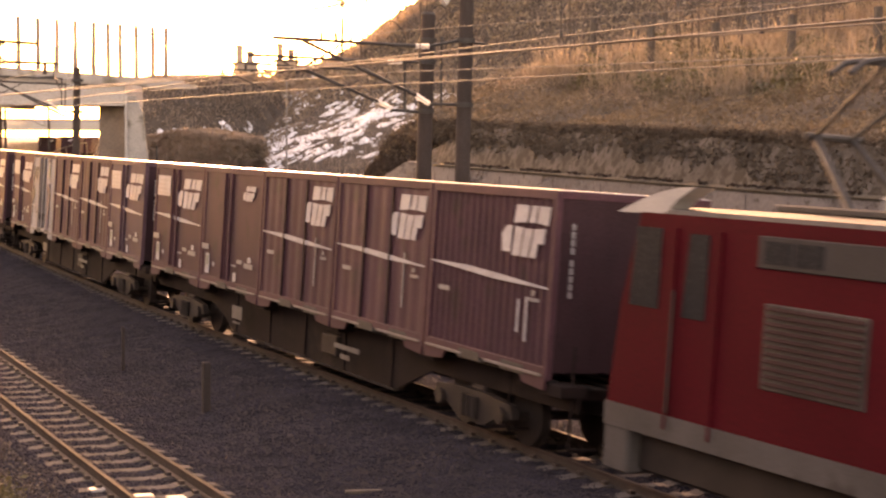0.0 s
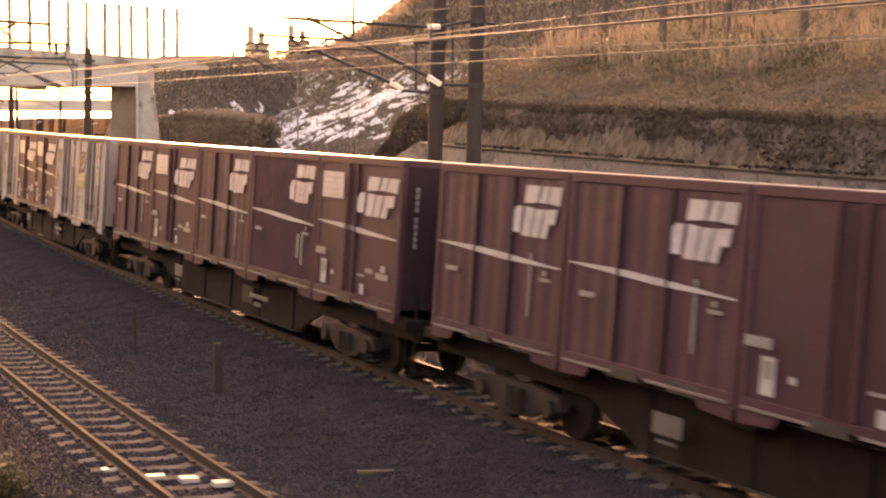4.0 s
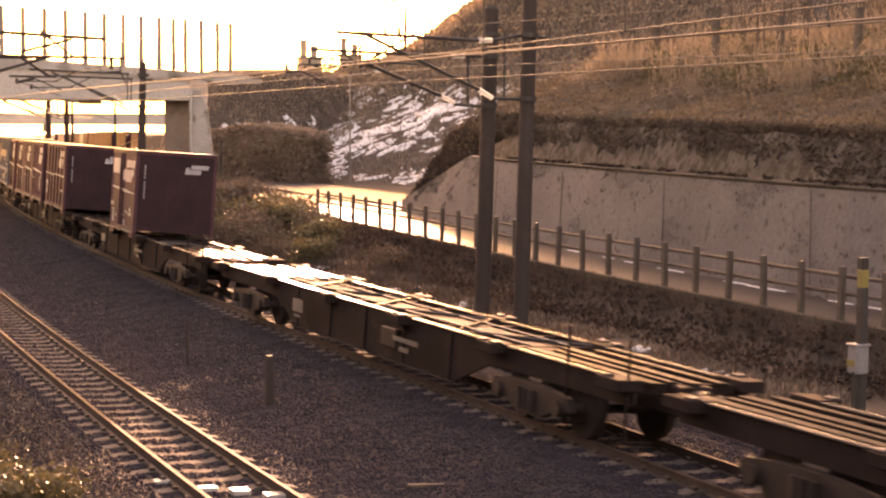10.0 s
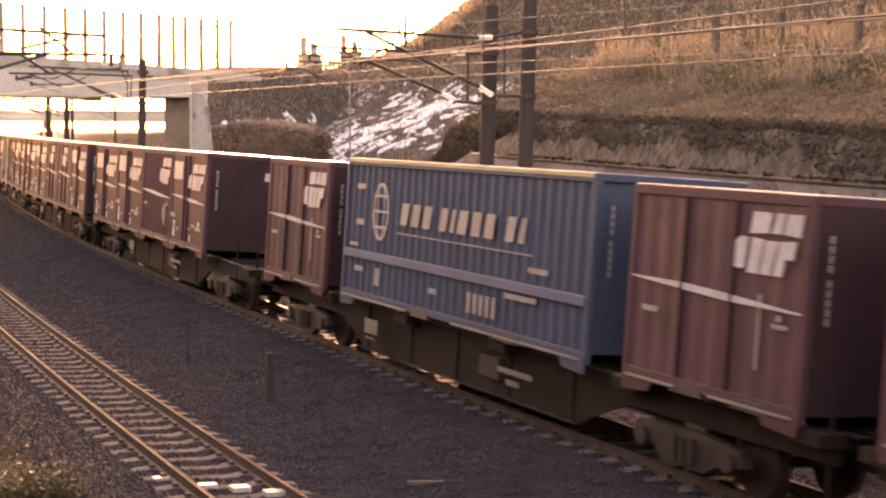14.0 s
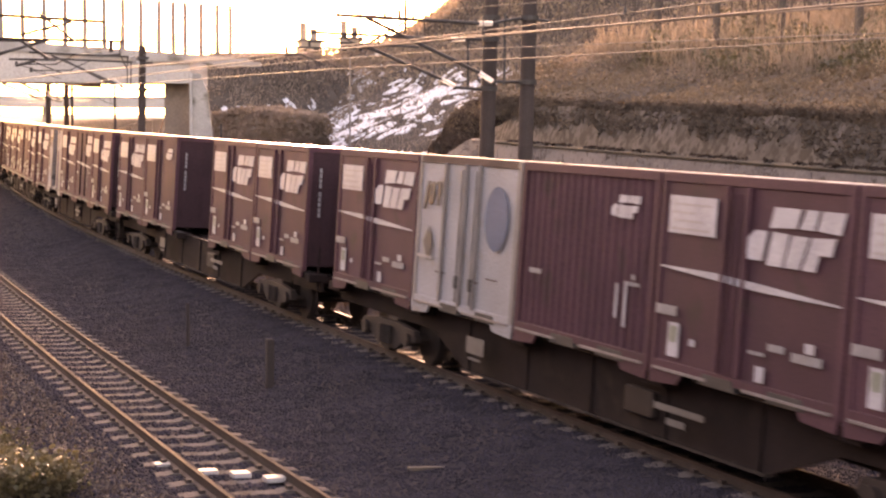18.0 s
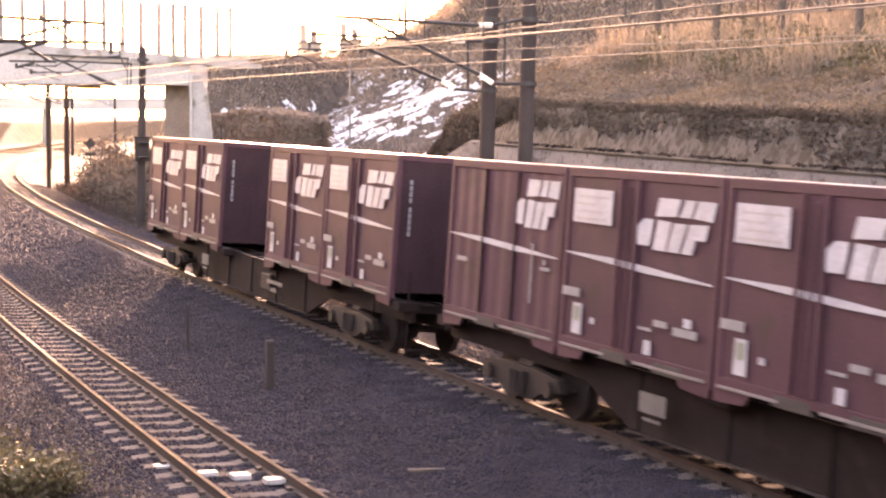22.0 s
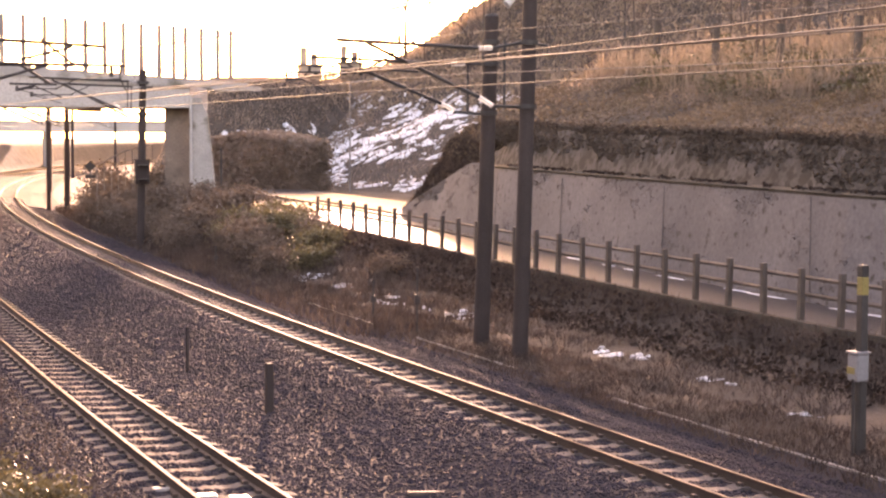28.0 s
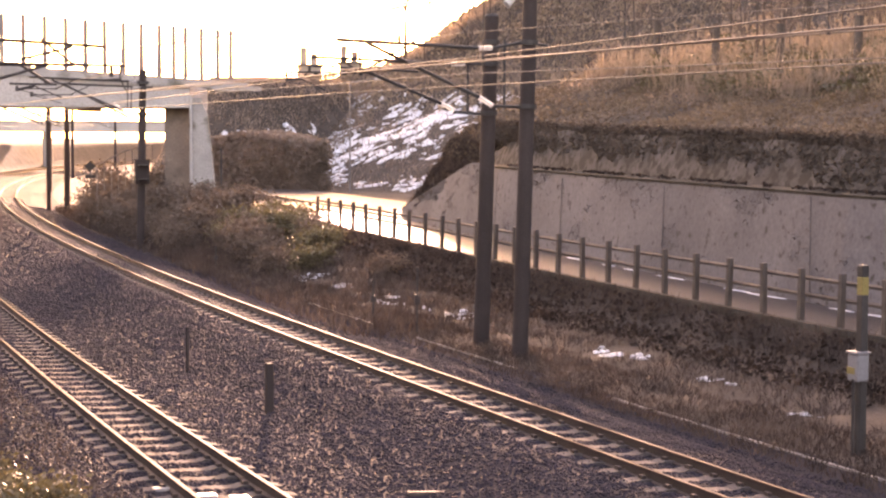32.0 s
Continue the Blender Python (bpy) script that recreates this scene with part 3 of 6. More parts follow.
def cantilever(thing, s, tubes, caps=(), bands=(), loop=None):
    # steel arms in the upright plane across the line at s, by offset and height: (offset, height, offset, height, radius)
    inv = thing.matrix_basis.inverted()
    for d0, z0, d1, z1, r in tubes:
        bm = bmesh.new()
        rod(bm, inv @ spot(s, d0, z0), inv @ spot(s, d1, z1), r, n=8)
        part("arm", bm, M_DARK, thing)
    for d0, z0, d1, z1 in caps:
        insulator("insulator", inv @ spot(s, d0, z0), inv @ spot(s, d1, z1), thing, 0.062)
    for z in bands:
        bm = bmesh.new()
        p = inv @ spot(s, 3.8, z)
        rod(bm, (0, 0, p.z - 0.05), (0, 0, p.z + 0.05), 0.205, n=14)
        part("clamp", bm, M_DARK, thing)
    if loop:
        bm = bmesh.new()
        dc, zc, rd, rz = loop
        tube(bm, [inv @ spot(s, dc + rd * math.cos(radians(a)), zc + rz * math.sin(radians(a))) for a in range(-100, 111, 15)][::-1], 0.011)
        part("jumper_cable", bm, M_DARK, thing)


mast_a = bare_mast(9.7, 3.95, 7.12, 0.175, -0.6, 1.5)
cantilever(mast_a, 9.7,
           [(-0.13, 6.10, 3.15, 6.03, 0.036), (3.5, 6.04, 3.9, 6.04, 0.03), (1.08, 5.84, 2.95, 5.13, 0.04), (3.22, 4.96, 3.95, 4.92, 0.036), (3.57, 4.9, 3.57, 6.1, 0.03),
            (-0.18, 5.91, 2.36, 5.84, 0.024), (-0.18, 5.91, -0.18, 5.79, 0.03), (-0.7, 5.77, 0.9, 5.78, 0.022), (-0.7, 5.79, -0.7, 5.58, 0.035), (-0.7, 5.6, -0.35, 5.62, 0.018), (-0.35, 5.62, 0.17, 5.39, 0.016),
            (1.08, 6.2, 0.2, 5.88, 0.018), (0.62, 6.02, 0.95, 5.8, 0.02), (1.0, 5.72, 1.0, 5.9, 0.05)],
           [(3.15, 6.03, 3.5, 6.04), (2.91, 5.15, 3.26, 4.99)], (4.95, 6.06, 6.55))
mast_b = bare_mast(7.5, 3.86, 7.75, 0.165, -0.55, 1.2)
cantilever(mast_b, 7.5,
           [(-0.36, 6.35, 2.82, 6.27, 0.04), (3.12, 6.28, 3.86, 6.42, 0.034), (0.29, 6.31, 2.84, 5.24, 0.04), (3.16, 5.06, 3.9, 5.06, 0.036), (3.43, 5.0, 3.43, 6.48, 0.03),
            (1.45, 6.43, 0.25, 5.74, 0.024), (0.7, 6.33, 0.7, 6.5, 0.03), (1.0, 6.33, 1.0, 6.5, 0.03), (-0.1, 5.72, 0.45, 5.7, 0.022), (3.9, 6.42, 4.45, 6.36, 0.03)],
           [(2.82, 6.27, 3.14, 6.28), (2.84, 5.24, 3.16, 5.06)], (5.06, 6.42), (2.15, 6.35, 0.42, 0.45))


def mast_lamp():
    bm = bmesh.new()
    rod(bm, (0, -0.1, 7.95), (0, -0.42, 7.86), 0.02, n=6)
    arm = part("lamp_arm", bm, M_DARK, mast_b)
    bm = bmesh.new()
    rod(bm, (0, -0.40, 7.88), (0, -0.56, 7.74), 0.06, 0.1, 10)
    part("lamp_head", bm, M_LGREY, arm, "small pale lamp head")


mast_lamp()
mast_n = bare_mast(4.0, -9.9, 7.3, 0.175, 1.0, 0.0)
cantilever(mast_n, 2.6, [(-9.9, 5.95, -6.07, 5.81, 0.03), (-9.9, 5.5, -5.74, 5.51, 0.024), (-7.11, 5.93, -6.55, 5.5, 0.024), (-6.59, 5.79, -7.4, 5.57, 0.024), (-5.97, 5.5, -5.97, 5.33, 0.035), (-6.12, 5.27, -5.83, 5.3, 0.018), (-5.83, 5.5, -5.83, 5.3, 0.012), (-5.83, 5.3, -5.72, 5.08, 0.012)])
cantilever(mast_n, 5.5, [(-9.9, 5.55, -6.46, 5.62, 0.024), (-7.01, 5.66, -6.41, 5.28, 0.026), (-6.46, 5.62, -9.8, 4.6, 0.026), (-7.12, 5.28, -6.31, 5.28, 0.02), (-7.0, 5.17, -6.7, 5.25, 0.026), (-6.7, 5.25, -6.22, 5.05, 0.012)])
mast_l = mast(43.6, 2.85, 7.05, 0.16, 4.6, 6.6, base=-0.5)
mast(75.0, 3.1, 7.3, 0.17, 4.6, 6.4, base=-0.5, tilt=0.3)
mast(78.0, 2.2, 7.3, 0.13, 4.6, 6.4, base=-0.5, two=False, tilt=0)
for s in (110.0, 150.0, 190.0, 230.0):
    mast(s, 3.0, 7.3, 0.16, 4.6, 6.4, two=False, tilt=0, base=-0.5)


def mast_box():
    thing = empty("equipment_box", at(43.27, 2.88, 2.3))
    tagged(thing, "dark steel equipment box strapped to a mast", "box")
    bm = bmesh.new()
    box(bm, -0.14, 0.14, -0.3, 0.3, 0, 1.0, 0.02)
    part("cabinet", bm, M_MAST, thing)
    bm = bmesh.new()
    box(bm, -0.17, 0.17, -0.33, 0.33, 1.0, 1.05, 0.01)
    part("lid", bm, M_MAST, thing)
    for z in (0.2, 0.8):
        bm = bmesh.new()
        box(bm, -0.16, 0.55, -0.2, 0.2, z - 0.02, z + 0.02, 0.004)
        part("strap", bm, M_DARK, thing)


mast_box()


SUPPORTS = (-30.0, 8.6, 43.6, 75.0, 110.0, 150.0, 190.0)


def wire(label, d, heights, r, sag=0.0):
    # straight from support to support, at the given heights there
    bm = bmesh.new()
    pts = []
    for k in range(len(SUPPORTS) - 1):
        a, b = spot(SUPPORTS[k], d, heights[k]), spot(SUPPORTS[k + 1], d, heights[k + 1])
        for i in range(1 if k else 0, 9):
            u = i / 8
            pts.append(a.lerp(b, u) - Vector((0, 0, sag * 4 * u * (1 - u))))
    tube(bm, pts, r)
    ob = part("overhead_wire", bm, M_WIRE)
    return tagged(ob, label, "wire", "overhead wires")


CONTACT = (5.28, 5.31, 5.27, 5.3, 5.3, 5.3, 5.3)
SECOND = (6.21, 5.73, 5.42, 5.5, 5.5, 5.5, 5.5)
THIRD = (5.53, 5.80, 5.95, 6.0, 6.0, 6.0, 6.0)
MESSENGER = (7.3, 7.0, 6.6, 6.4, 6.4, 6.4, 6.4)
wire("taut copper contact wire above the track", 0.2, CONTACT, 0.011)
wire("contact wire rising towards its anchor", 0.2, SECOND, 0.013)
wire("stranded wire above the contact wire", 0.22, THIRD, 0.011)
wire("stranded messenger wire high above the track", 0.2, MESSENGER, 0.011, 0.15)
wire("feeder cable beside the masts", 3.0, (5.17, 5.77, 5.9, 5.9, 5.9, 5.9, 5.9), 0.010)
wire("thin return cable above the masts' arms", 3.0, (5.76, 6.66, 6.7, 6.7, 6.7, 6.7, 6.7), 0.007)
wire("taut copper contact wire above the near track", OFF2, (5.1,) * 7, 0.009)
wire("stranded messenger wire above the near track", OFF2, (5.9,) * 7, 0.010, 0.2)


def droppers():
    for low, u0 in ((SECOND, 0.05), (THIRD, 0.17)):
        for i in range(5):
            u = u0 + 0.24 * (i if i < 4 else 3.9)
            a = spot(SUPPORTS[1], 0.2, 0).lerp(spot(SUPPORTS[0], 0.2, 0), u)
            z0, z1 = low[1] + (low[0] - low[1]) * u, MESSENGER[1] + (MESSENGER[0] - MESSENGER[1]) * u - 0.6 * u * (1 - u)
            bm = bmesh.new()
            rod(bm, a + Vector((0, 0, z0)), a + Vector((0, 0, z1)), 0.007, n=5)
            rod(bm, a + Vector((0, 0, z0 - 0.02)), a + Vector((0, 0, z0 + 0.09)), 0.028, 0.018, n=6)
            tagged(part("dropper", bm, M_DARK), "thin dropper wire with a dark clamp", "wire", "droppers")


droppers()


# ---- overbridge ----
def bridge():
    # local x across the line to the far side, y away from the camera, z up
    c = spot(62.0, 0.0)
    m = Matrix.Translation((c.x, c.y, 0)) @ Matrix.Rotation(radians(1.0), 4, "Z")
    thing = empty("road_overbridge", m)
    tagged(thing, "concrete road bridge over the railway with tall steel fence posts", "bridge")
    def bz(x):
        return 7.98 - 0.068 * (x + 1.4)
    bm = bmesh.new()
    prism(bm, [(-45, 5.85), (8.45, 5.78), (8.45, bz(8.45) - 0.35), (-45, bz(-45) - 0.35)], 0.0, 7.0, "y")
    part("deck", bm, M_BRIDGE, thing)
    for y in (-0.06, 6.8):
        bm = bmesh.new()
        prism(bm, [(-45, bz(-45) - 0.55), (8.5, bz(8.5) - 0.45), (11.5, bz(11.5) - 0.25), (11.5, bz(11.5)), (-45, bz(-45))], y, y + 0.26, "y")
        part("parapet", bm, M_CONC, thing)
        bm = bmesh.new()
        prism(bm, [(-45, bz(-45) - 0.62), (8.5, bz(8.5) - 0.52), (8.5, bz(8.5) - 0.46), (-45, bz(-45) - 0.56)], y - 0.08, y + 0.02, "y")
        part("cornice", bm, M_CONC, thing)
    tall = [10.57, 9.89, 9.04, 8.21, 7.59, 6.85, 5.91, 4.97, 3.99, 2.99, 1.96, 0.87, -0.25, -1.37]
    tall += [-1.37 - 1.12 * i for i in range(1, 14)]
    short = [9.7 - 1.02 * i for i in range(20)]
    for y, places, w, h, m in ((0.07, tall, 0.11, 2.68, M_POST), (6.93, short, 0.04, 1.5, M_STEEL)):
        for x in places:
            bm = bmesh.new()
            box(bm, x - w, x + w, y - w, y + w, bz(x) - 0.05, bz(x) + h, 0.01)
            part("fence_post", bm, m, thing)
        for z in ((0.12, 0.36) if h > 2 else (0.3, 0.9)):
            bm = bmesh.new()
            prism(bm, [(-20, bz(-20) + z), (11.3, bz(11.3) + z), (11.3, bz(11.3) + z + 0.05), (-20, bz(-20) + z + 0.05)], y + 0.06, y + 0.1, "y")
            part("fence_rail", bm, M_STEEL, thing)
    for i in range(5):
        bm = bmesh.new()
        x = -30 + i * 8.0
        box(bm, x, x + 0.5, 0.3, 6.8, 5.6, 5.9)
        part("girder", bm, M_BRIDGE, thing)
    bm = bmesh.new()
    prism(bm, [(6.95, -0.5), (8.4, -0.5), (8.4, 5.79), (6.95, 5.79)], 1.0, 6.6, "y")
    part("abutment", bm, M_ABUT, thing, "brown stained bridge abutment")
    bm = bmesh.new()
    prism(bm, [(8.4, -0.3), (9.9, -0.3), (9.35, 5.4), (9.0, 6.3), (8.4, 6.3)], -0.02, 0.5, "y")
    part("wing_wall", bm, M_CONC, thing, "pale concrete wing wall")
    bm = bmesh.new()
    rod(bm, (8.52, -0.12, 0.5), (8.52, -0.12, 6.35), 0.07, n=8)
    part("drain_pipe", bm, M_LGREY, thing, "light grey drain pipe")


bridge()


def far_bridge():
    c = spot(200.0, 0.0)
    thing = empty("far_overbridge", Matrix.Translation((c.x, c.y, 0)))
    tagged(thing, "distant pale concrete bridge with a round pier", "bridge")
    bm = bmesh.new()
    box(bm, -60, 30, 0, 6, 4.5, 5.8)
    part("deck", bm, M_BRIDGE, thing)
    for y in (-0.05, 5.9):
        bm = bmesh.new()
        box(bm, -60, 30, y, y + 0.15, 5.8, 6.1)
        part("parapet", bm, M_CONC, thing)
    bm = bmesh.new()
    rod(bm, (-8.8, 3.0, -0.8), (-8.8, 3.0, 4.5), 0.65, n=14)
    part("pier", bm, M_BRIDGE, thing)
    bm = bmesh.new()
    box(bm, 9, 14, 0.5, 5.5, -0.8, 4.5)
    part("abutment", bm, M_BRIDGE, thing)


far_bridge()


# ---- the goods train: x forward, y to the far side, z up from the rail tops ----
DECK = 1.08


def plate(bm, pts, y, depth=0.006):
    prism(bm, pts, y - depth, y + 0.004, "y")


def logo_shapes(thing, x, z, w, h, y, paint):
    # slanted white blocks above and below a thin wedge-shaped gap
    first = None
    for p in (((0.235, 0.0), (0.40, 0.0), (0.46, 0.56), (0.285, 0.58)), ((0.0, 0.40), (0.03, 0.06), (0.19, 0.06), (0.225, 0.58), (0.10, 0.58)),
              ((0.25, 0.64), (0.52, 0.67), (0.56, 1.0), (0.29, 1.0)), ((0.555, 0.67), (0.70, 0.67), (0.745, 1.0), (0.62, 1.0), (0.595, 0.84)), ((0.735, 0.67), (0.965, 0.64), (1.0, 1.0), (0.78, 1.0)),
              ((0.425, 0.0), (0.575, 0.0), (0.66, 0.55), (0.49, 0.55)), ((0.61, 0.0), (0.74, 0.0), (0.775, 0.28), (0.89, 0.28), (0.92, 0.58), (0.69, 0.55))):
        bm = bmesh.new()
        plate(bm, [(x + u * w, z + v * h) for u, v in p], y)
        if first is None:
            first = part("emblem", bm, M_MARK, thing, "large white emblem of plain slanted blocks")
        else:
            part("emblem_block", bm, M_MARK, first)


def end_shapes(thing, L, W, H, mark):
    # small logo and a narrow upright strip on the leading end
    bm = bmesh.new()
    x = L / 2 + 0.008
    for y0, y1, z0, z1 in ((0.25, 0.36, H - 0.62, H - 0.42), (0.36, 0.72, H - 0.62, H - 0.48), (0.42, 0.95, H - 0.46, H - 0.34)):
        prism(bm, [(y0, z0), (y1, z0), (y1 + 0.03, z1), (y0 + 0.03, z1)], x - 0.006, x + 0.004, "x")
    part("end_logo", bm, mark, thing, "small white emblem on the end")
    bm = bmesh.new()
    for i in range(9):
        z = H - 0.42 - i * 0.105 - (0.06 if i > 3 else 0)
        prism(bm, [(-W / 2 + 0.25, z - 0.085), (-W / 2 + 0.30, z - 0.085), (-W / 2 + 0.30, z), (-W / 2 + 0.25, z)], x - 0.006, x + 0.004, "x")
    part("end_strip", bm, M_GREYMARK, thing, "narrow upright row of white bars")


def shell(thing, L, W, H, paint, dark, ribs=0, rib_depth=0.035, edge=None, end=None, post=None):
    bm = bmesh.new()
    if ribs:
        # corrugated sides
        n = ribs * 4
        pts = []
        for i in range(n + 1):
            x = -L / 2 + 0.08 + (L - 0.16) * i / n
            pts.append((x, 0.0 if i % 4 in (0, 3) else rib_depth))
        near = [(x, -W / 2 + 0.02 + k) for x, k in pts]
        far = [(x, W / 2 - 0.02 - k) for x, k in pts][::-1]
        prism(bm, near + far, 0.14, H - 0.06, "z")
    else:
        box(bm, -L / 2 + 0.03, L / 2 - 0.03, -W / 2 + 0.025, W / 2 - 0.025, 0.12, H - 0.03, 0.02)
    part("body", bm, paint, thing)
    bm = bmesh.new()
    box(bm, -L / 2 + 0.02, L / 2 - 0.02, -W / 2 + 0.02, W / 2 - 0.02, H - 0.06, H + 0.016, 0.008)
    part("roof", bm, M_PALEROOF, thing, "pale mottled glossy roof")
    for sx in (-1, 1):
        for sy in (-1, 1):
            bm = bmesh.new()
            x, y = sx * (L / 2 - 0.06), sy * (W / 2 - 0.05)
            box(bm, x - 0.06, x + 0.06, y - 0.05, y + 0.05, 0.0, H, 0.012)
            part("corner_post", bm, post or paint, thing)
    for sy in (-1, 1):
        y = sy * (W / 2 - 0.03)
        bm = bmesh.new()
        box(bm, -L / 2 + 0.1, L / 2 - 0.1, y - 0.03, y + 0.03, 0.06, 0.17, 0.008)
        part("side_rail", bm, paint, thing)
        bm = bmesh.new()
        box(bm, -L / 2 + 0.1, L / 2 - 0.1, y - 0.03, y + 0.03, H - 0.12, H + 0.002, 0.008)
        part("side_rail", bm, edge or paint, thing)
    for sx in (-1, 1):
        bm = bmesh.new()
        x = sx * (L / 2 - 0.03)
        box(bm, x - 0.03, x + 0.03, -W / 2 + 0.1, W / 2 - 0.1, H - 0.1, H + 0.002, 0.008)
        part("end_rail", bm, paint, thing)
    # wine-red end walls are darker to paint in the shade on the ends
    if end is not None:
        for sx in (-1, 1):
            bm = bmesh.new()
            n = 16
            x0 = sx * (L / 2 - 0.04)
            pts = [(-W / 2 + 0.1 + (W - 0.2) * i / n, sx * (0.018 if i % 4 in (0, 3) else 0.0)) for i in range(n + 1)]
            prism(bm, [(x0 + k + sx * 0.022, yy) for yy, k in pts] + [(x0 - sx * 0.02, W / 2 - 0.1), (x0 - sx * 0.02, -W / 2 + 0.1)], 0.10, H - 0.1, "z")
            part("end_wall", bm, end, thing, "end wall, painted in a shade tone on wine-red containers")
    # hanging feet at the ends, and pale bottom flanges beside the fork pockets
    for sx in (-1, 1):
        bm = bmesh.new()
        u = sx * L / 2
        prism(bm, [(u, 0.07), (u - sx * 0.78, 0.07), (u - sx * 0.62, -0.10), (u - sx * 0.04, -0.13)], -W / 2 - 0.004, -W / 2 + 0.03, "y")
        part("foot", bm, paint, thing)
    # the pale grey paints a glint along these flanges
    for a, b in ((-L / 2 + 0.12, -L * 0.16), (L * 0.04, L / 2 - 0.12)):
        bm = bmesh.new()
        box(bm, a, b, -W / 2 - 0.035, -W / 2 + 0.01, 0.045, 0.075)
        part("bottom_flange", bm, M_GRIME_GLINT, thing, "bottom flange with a pale painted glint")
    for x in (-L * 0.1, L * 0.25):
        bm = bmesh.new()
        prism(bm, [(x - 0.36, 0.0), (x + 0.36, 0.0), (x + 0.30, 0.13), (x - 0.30, 0.13)], -W / 2 - 0.01, -W / 2 + 0.12, "y")
        part("fork_pocket", bm, M_DARK, thing)


def stripes(thing, L, y, mark=None):
    # one long wedge, thickest a third along and tapering to a point
    bm = bmesh.new()
    plate(bm, [(-L / 2 + 0.12, 1.345), (-0.62, 1.345), (0.3, 1.305), (L / 2 - 0.1, 1.215), (L / 2 - 0.1, 1.195), (0.3, 1.215), (-0.62, 1.265), (-L / 2 + 0.12, 1.325)], y)
    part("stripe", bm, mark or M_MARK, thing, "white tapering stripe")


def small_marks(thing, y, rects, material, name="marking"):
    for x0, x1, z0, z1 in rects:
        bm = bmesh.new()
        plate(bm, [(x0, z0), (x1, z0), (x1, z1), (x0, z1)], y)
        part(name, bm, material, thing)


def freight_container(kind):
    thing = empty("freight_container")
    L, W, H = 3.715, 2.45, 2.5
    y = -W / 2 - 0.002
    if kind in ("J", "K", "R", "N", "V", "P", "C", "M"):
        paint = M_MAUVE if kind == "P" else M_WINE
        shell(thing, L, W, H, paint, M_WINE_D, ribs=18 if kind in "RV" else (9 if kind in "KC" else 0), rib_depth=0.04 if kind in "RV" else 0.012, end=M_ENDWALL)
        if kind in "JNPM":
            for x in (-0.42, 0.0):
                bm = bmesh.new()
                box(bm, x - 0.035, x + 0.035, y - 0.028, y + 0.02, 0.18, H - 0.12, 0.008)
                part("door_post", bm, paint, thing)
            for x in (-0.28, -0.14):
                bm = bmesh.new()
                rod(bm, (x, y - 0.03, 0.2), (x, y - 0.03, H - 0.2), 0.016, n=6)
                part("lock_rod", bm, paint, thing)
            if kind != "M":
                bm = bmesh.new()
                plate(bm, [(-1.62, 1.76), (-0.62, 1.76), (-0.62, 2.22), (-1.62, 2.22)], y - 0.004)
                pl = part("placard", bm, M_MARK, thing, "white rectangular placard")
                for i in range(4):
                    bm = bmesh.new()
                    x0 = -1.56 + 0.05 * (i % 2)
                    plate(bm, [(x0, 1.80 + 0.1 * i), (-0.72 - 0.16 * (i % 3), 1.80 + 0.1 * i), (-0.72 - 0.16 * (i % 3), 1.835 + 0.1 * i), (x0, 1.835 + 0.1 * i)], y - 0.009)
                    part("printed_line", bm, M_FAINT, pl)
            small_marks(thing, y - 0.004, [(-1.47, -1.23, 0.24, 0.66), (-1.0, -0.89, 0.42, 0.50), (0.36, 0.52, 0.2, 0.38), (1.22, 1.38, 0.64, 0.75)], M_MARK)
            small_marks(thing, y - 0.004, [(-1.78, -1.32, 0.74, 0.86), (0.56, 0.86, 0.58, 0.66), (1.0, 1.52, 0.52, 0.62), (0.2, 0.5, 0.50, 0.54)], M_GREYMARK)
            small_marks(thing, y - 0.008, [(-1.43, -1.27, 0.42, 0.62)], M_SAGE, "card_print")
        else:
            small_marks(thing, y - 0.004, [(-1.45, -1.1, 0.92, 0.99), (1.28, 1.55, 1.0, 1.05), (1.35, 1.43, 1.08, 1.15)], M_GREYMARK)
            if kind in "RV":
                small_marks(thing, y - 0.004, [(0.98, 1.03, 0.55, 1.0), (1.2, 1.25, 0.45, 1.05)], M_MARK)
            else:
                # raised posts in dark red paint in the shade of door recesses
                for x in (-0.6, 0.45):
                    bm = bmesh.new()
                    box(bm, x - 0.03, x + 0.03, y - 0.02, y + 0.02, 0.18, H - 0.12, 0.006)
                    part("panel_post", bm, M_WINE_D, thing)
                small_marks(thing, y - 0.004, [(1.0, 1.04, 0.5, 1.36)], M_GREYMARK)
        if kind in "NVM":
            logo_shapes(thing, 0.72, 1.86, 0.72, 0.30, y, paint)
        elif kind in "JP":
            logo_shapes(thing, 0.0, 1.53, 1.74, 0.66, y - 0.004, paint)
        elif kind == "C":
            logo_shapes(thing, -0.62, 1.58, 1.32, 0.70, y - 0.004, paint)
        else:
            logo_shapes(thing, 0.42, 1.58, 1.3, 0.70, y - 0.004, paint)
        if kind not in "NVM":
            stripes(thing, L, y - 0.004)
        end_shapes(thing, L, W, H, M_MARK)
        words = {"J": "wine-red steel freight container with white placard, emblem and stripe", "K": "wine-red ribbed freight container with white emblem and stripe",
                 "C": "wine-red ribbed freight container with central white emblem and stripe", "R": "wine-red deeply corrugated freight container with white emblem", "N": "wine-red freight container with placard, small emblem and no stripe", "M": "plain wine-red freight container with one small white emblem",
                 "V": "wine-red corrugated freight container without a stripe", "P": "faded mauve freight container with white placard and emblem"}[kind]
    else:
        paint = M_CREAM
        # brown top rails paint in the shade under the roof edge
        shell(thing, L, W, H, paint, M_CREAM, edge=M_RUSTSHADE, post=M_GRIME_GLINT, end=M_CREAMEND)
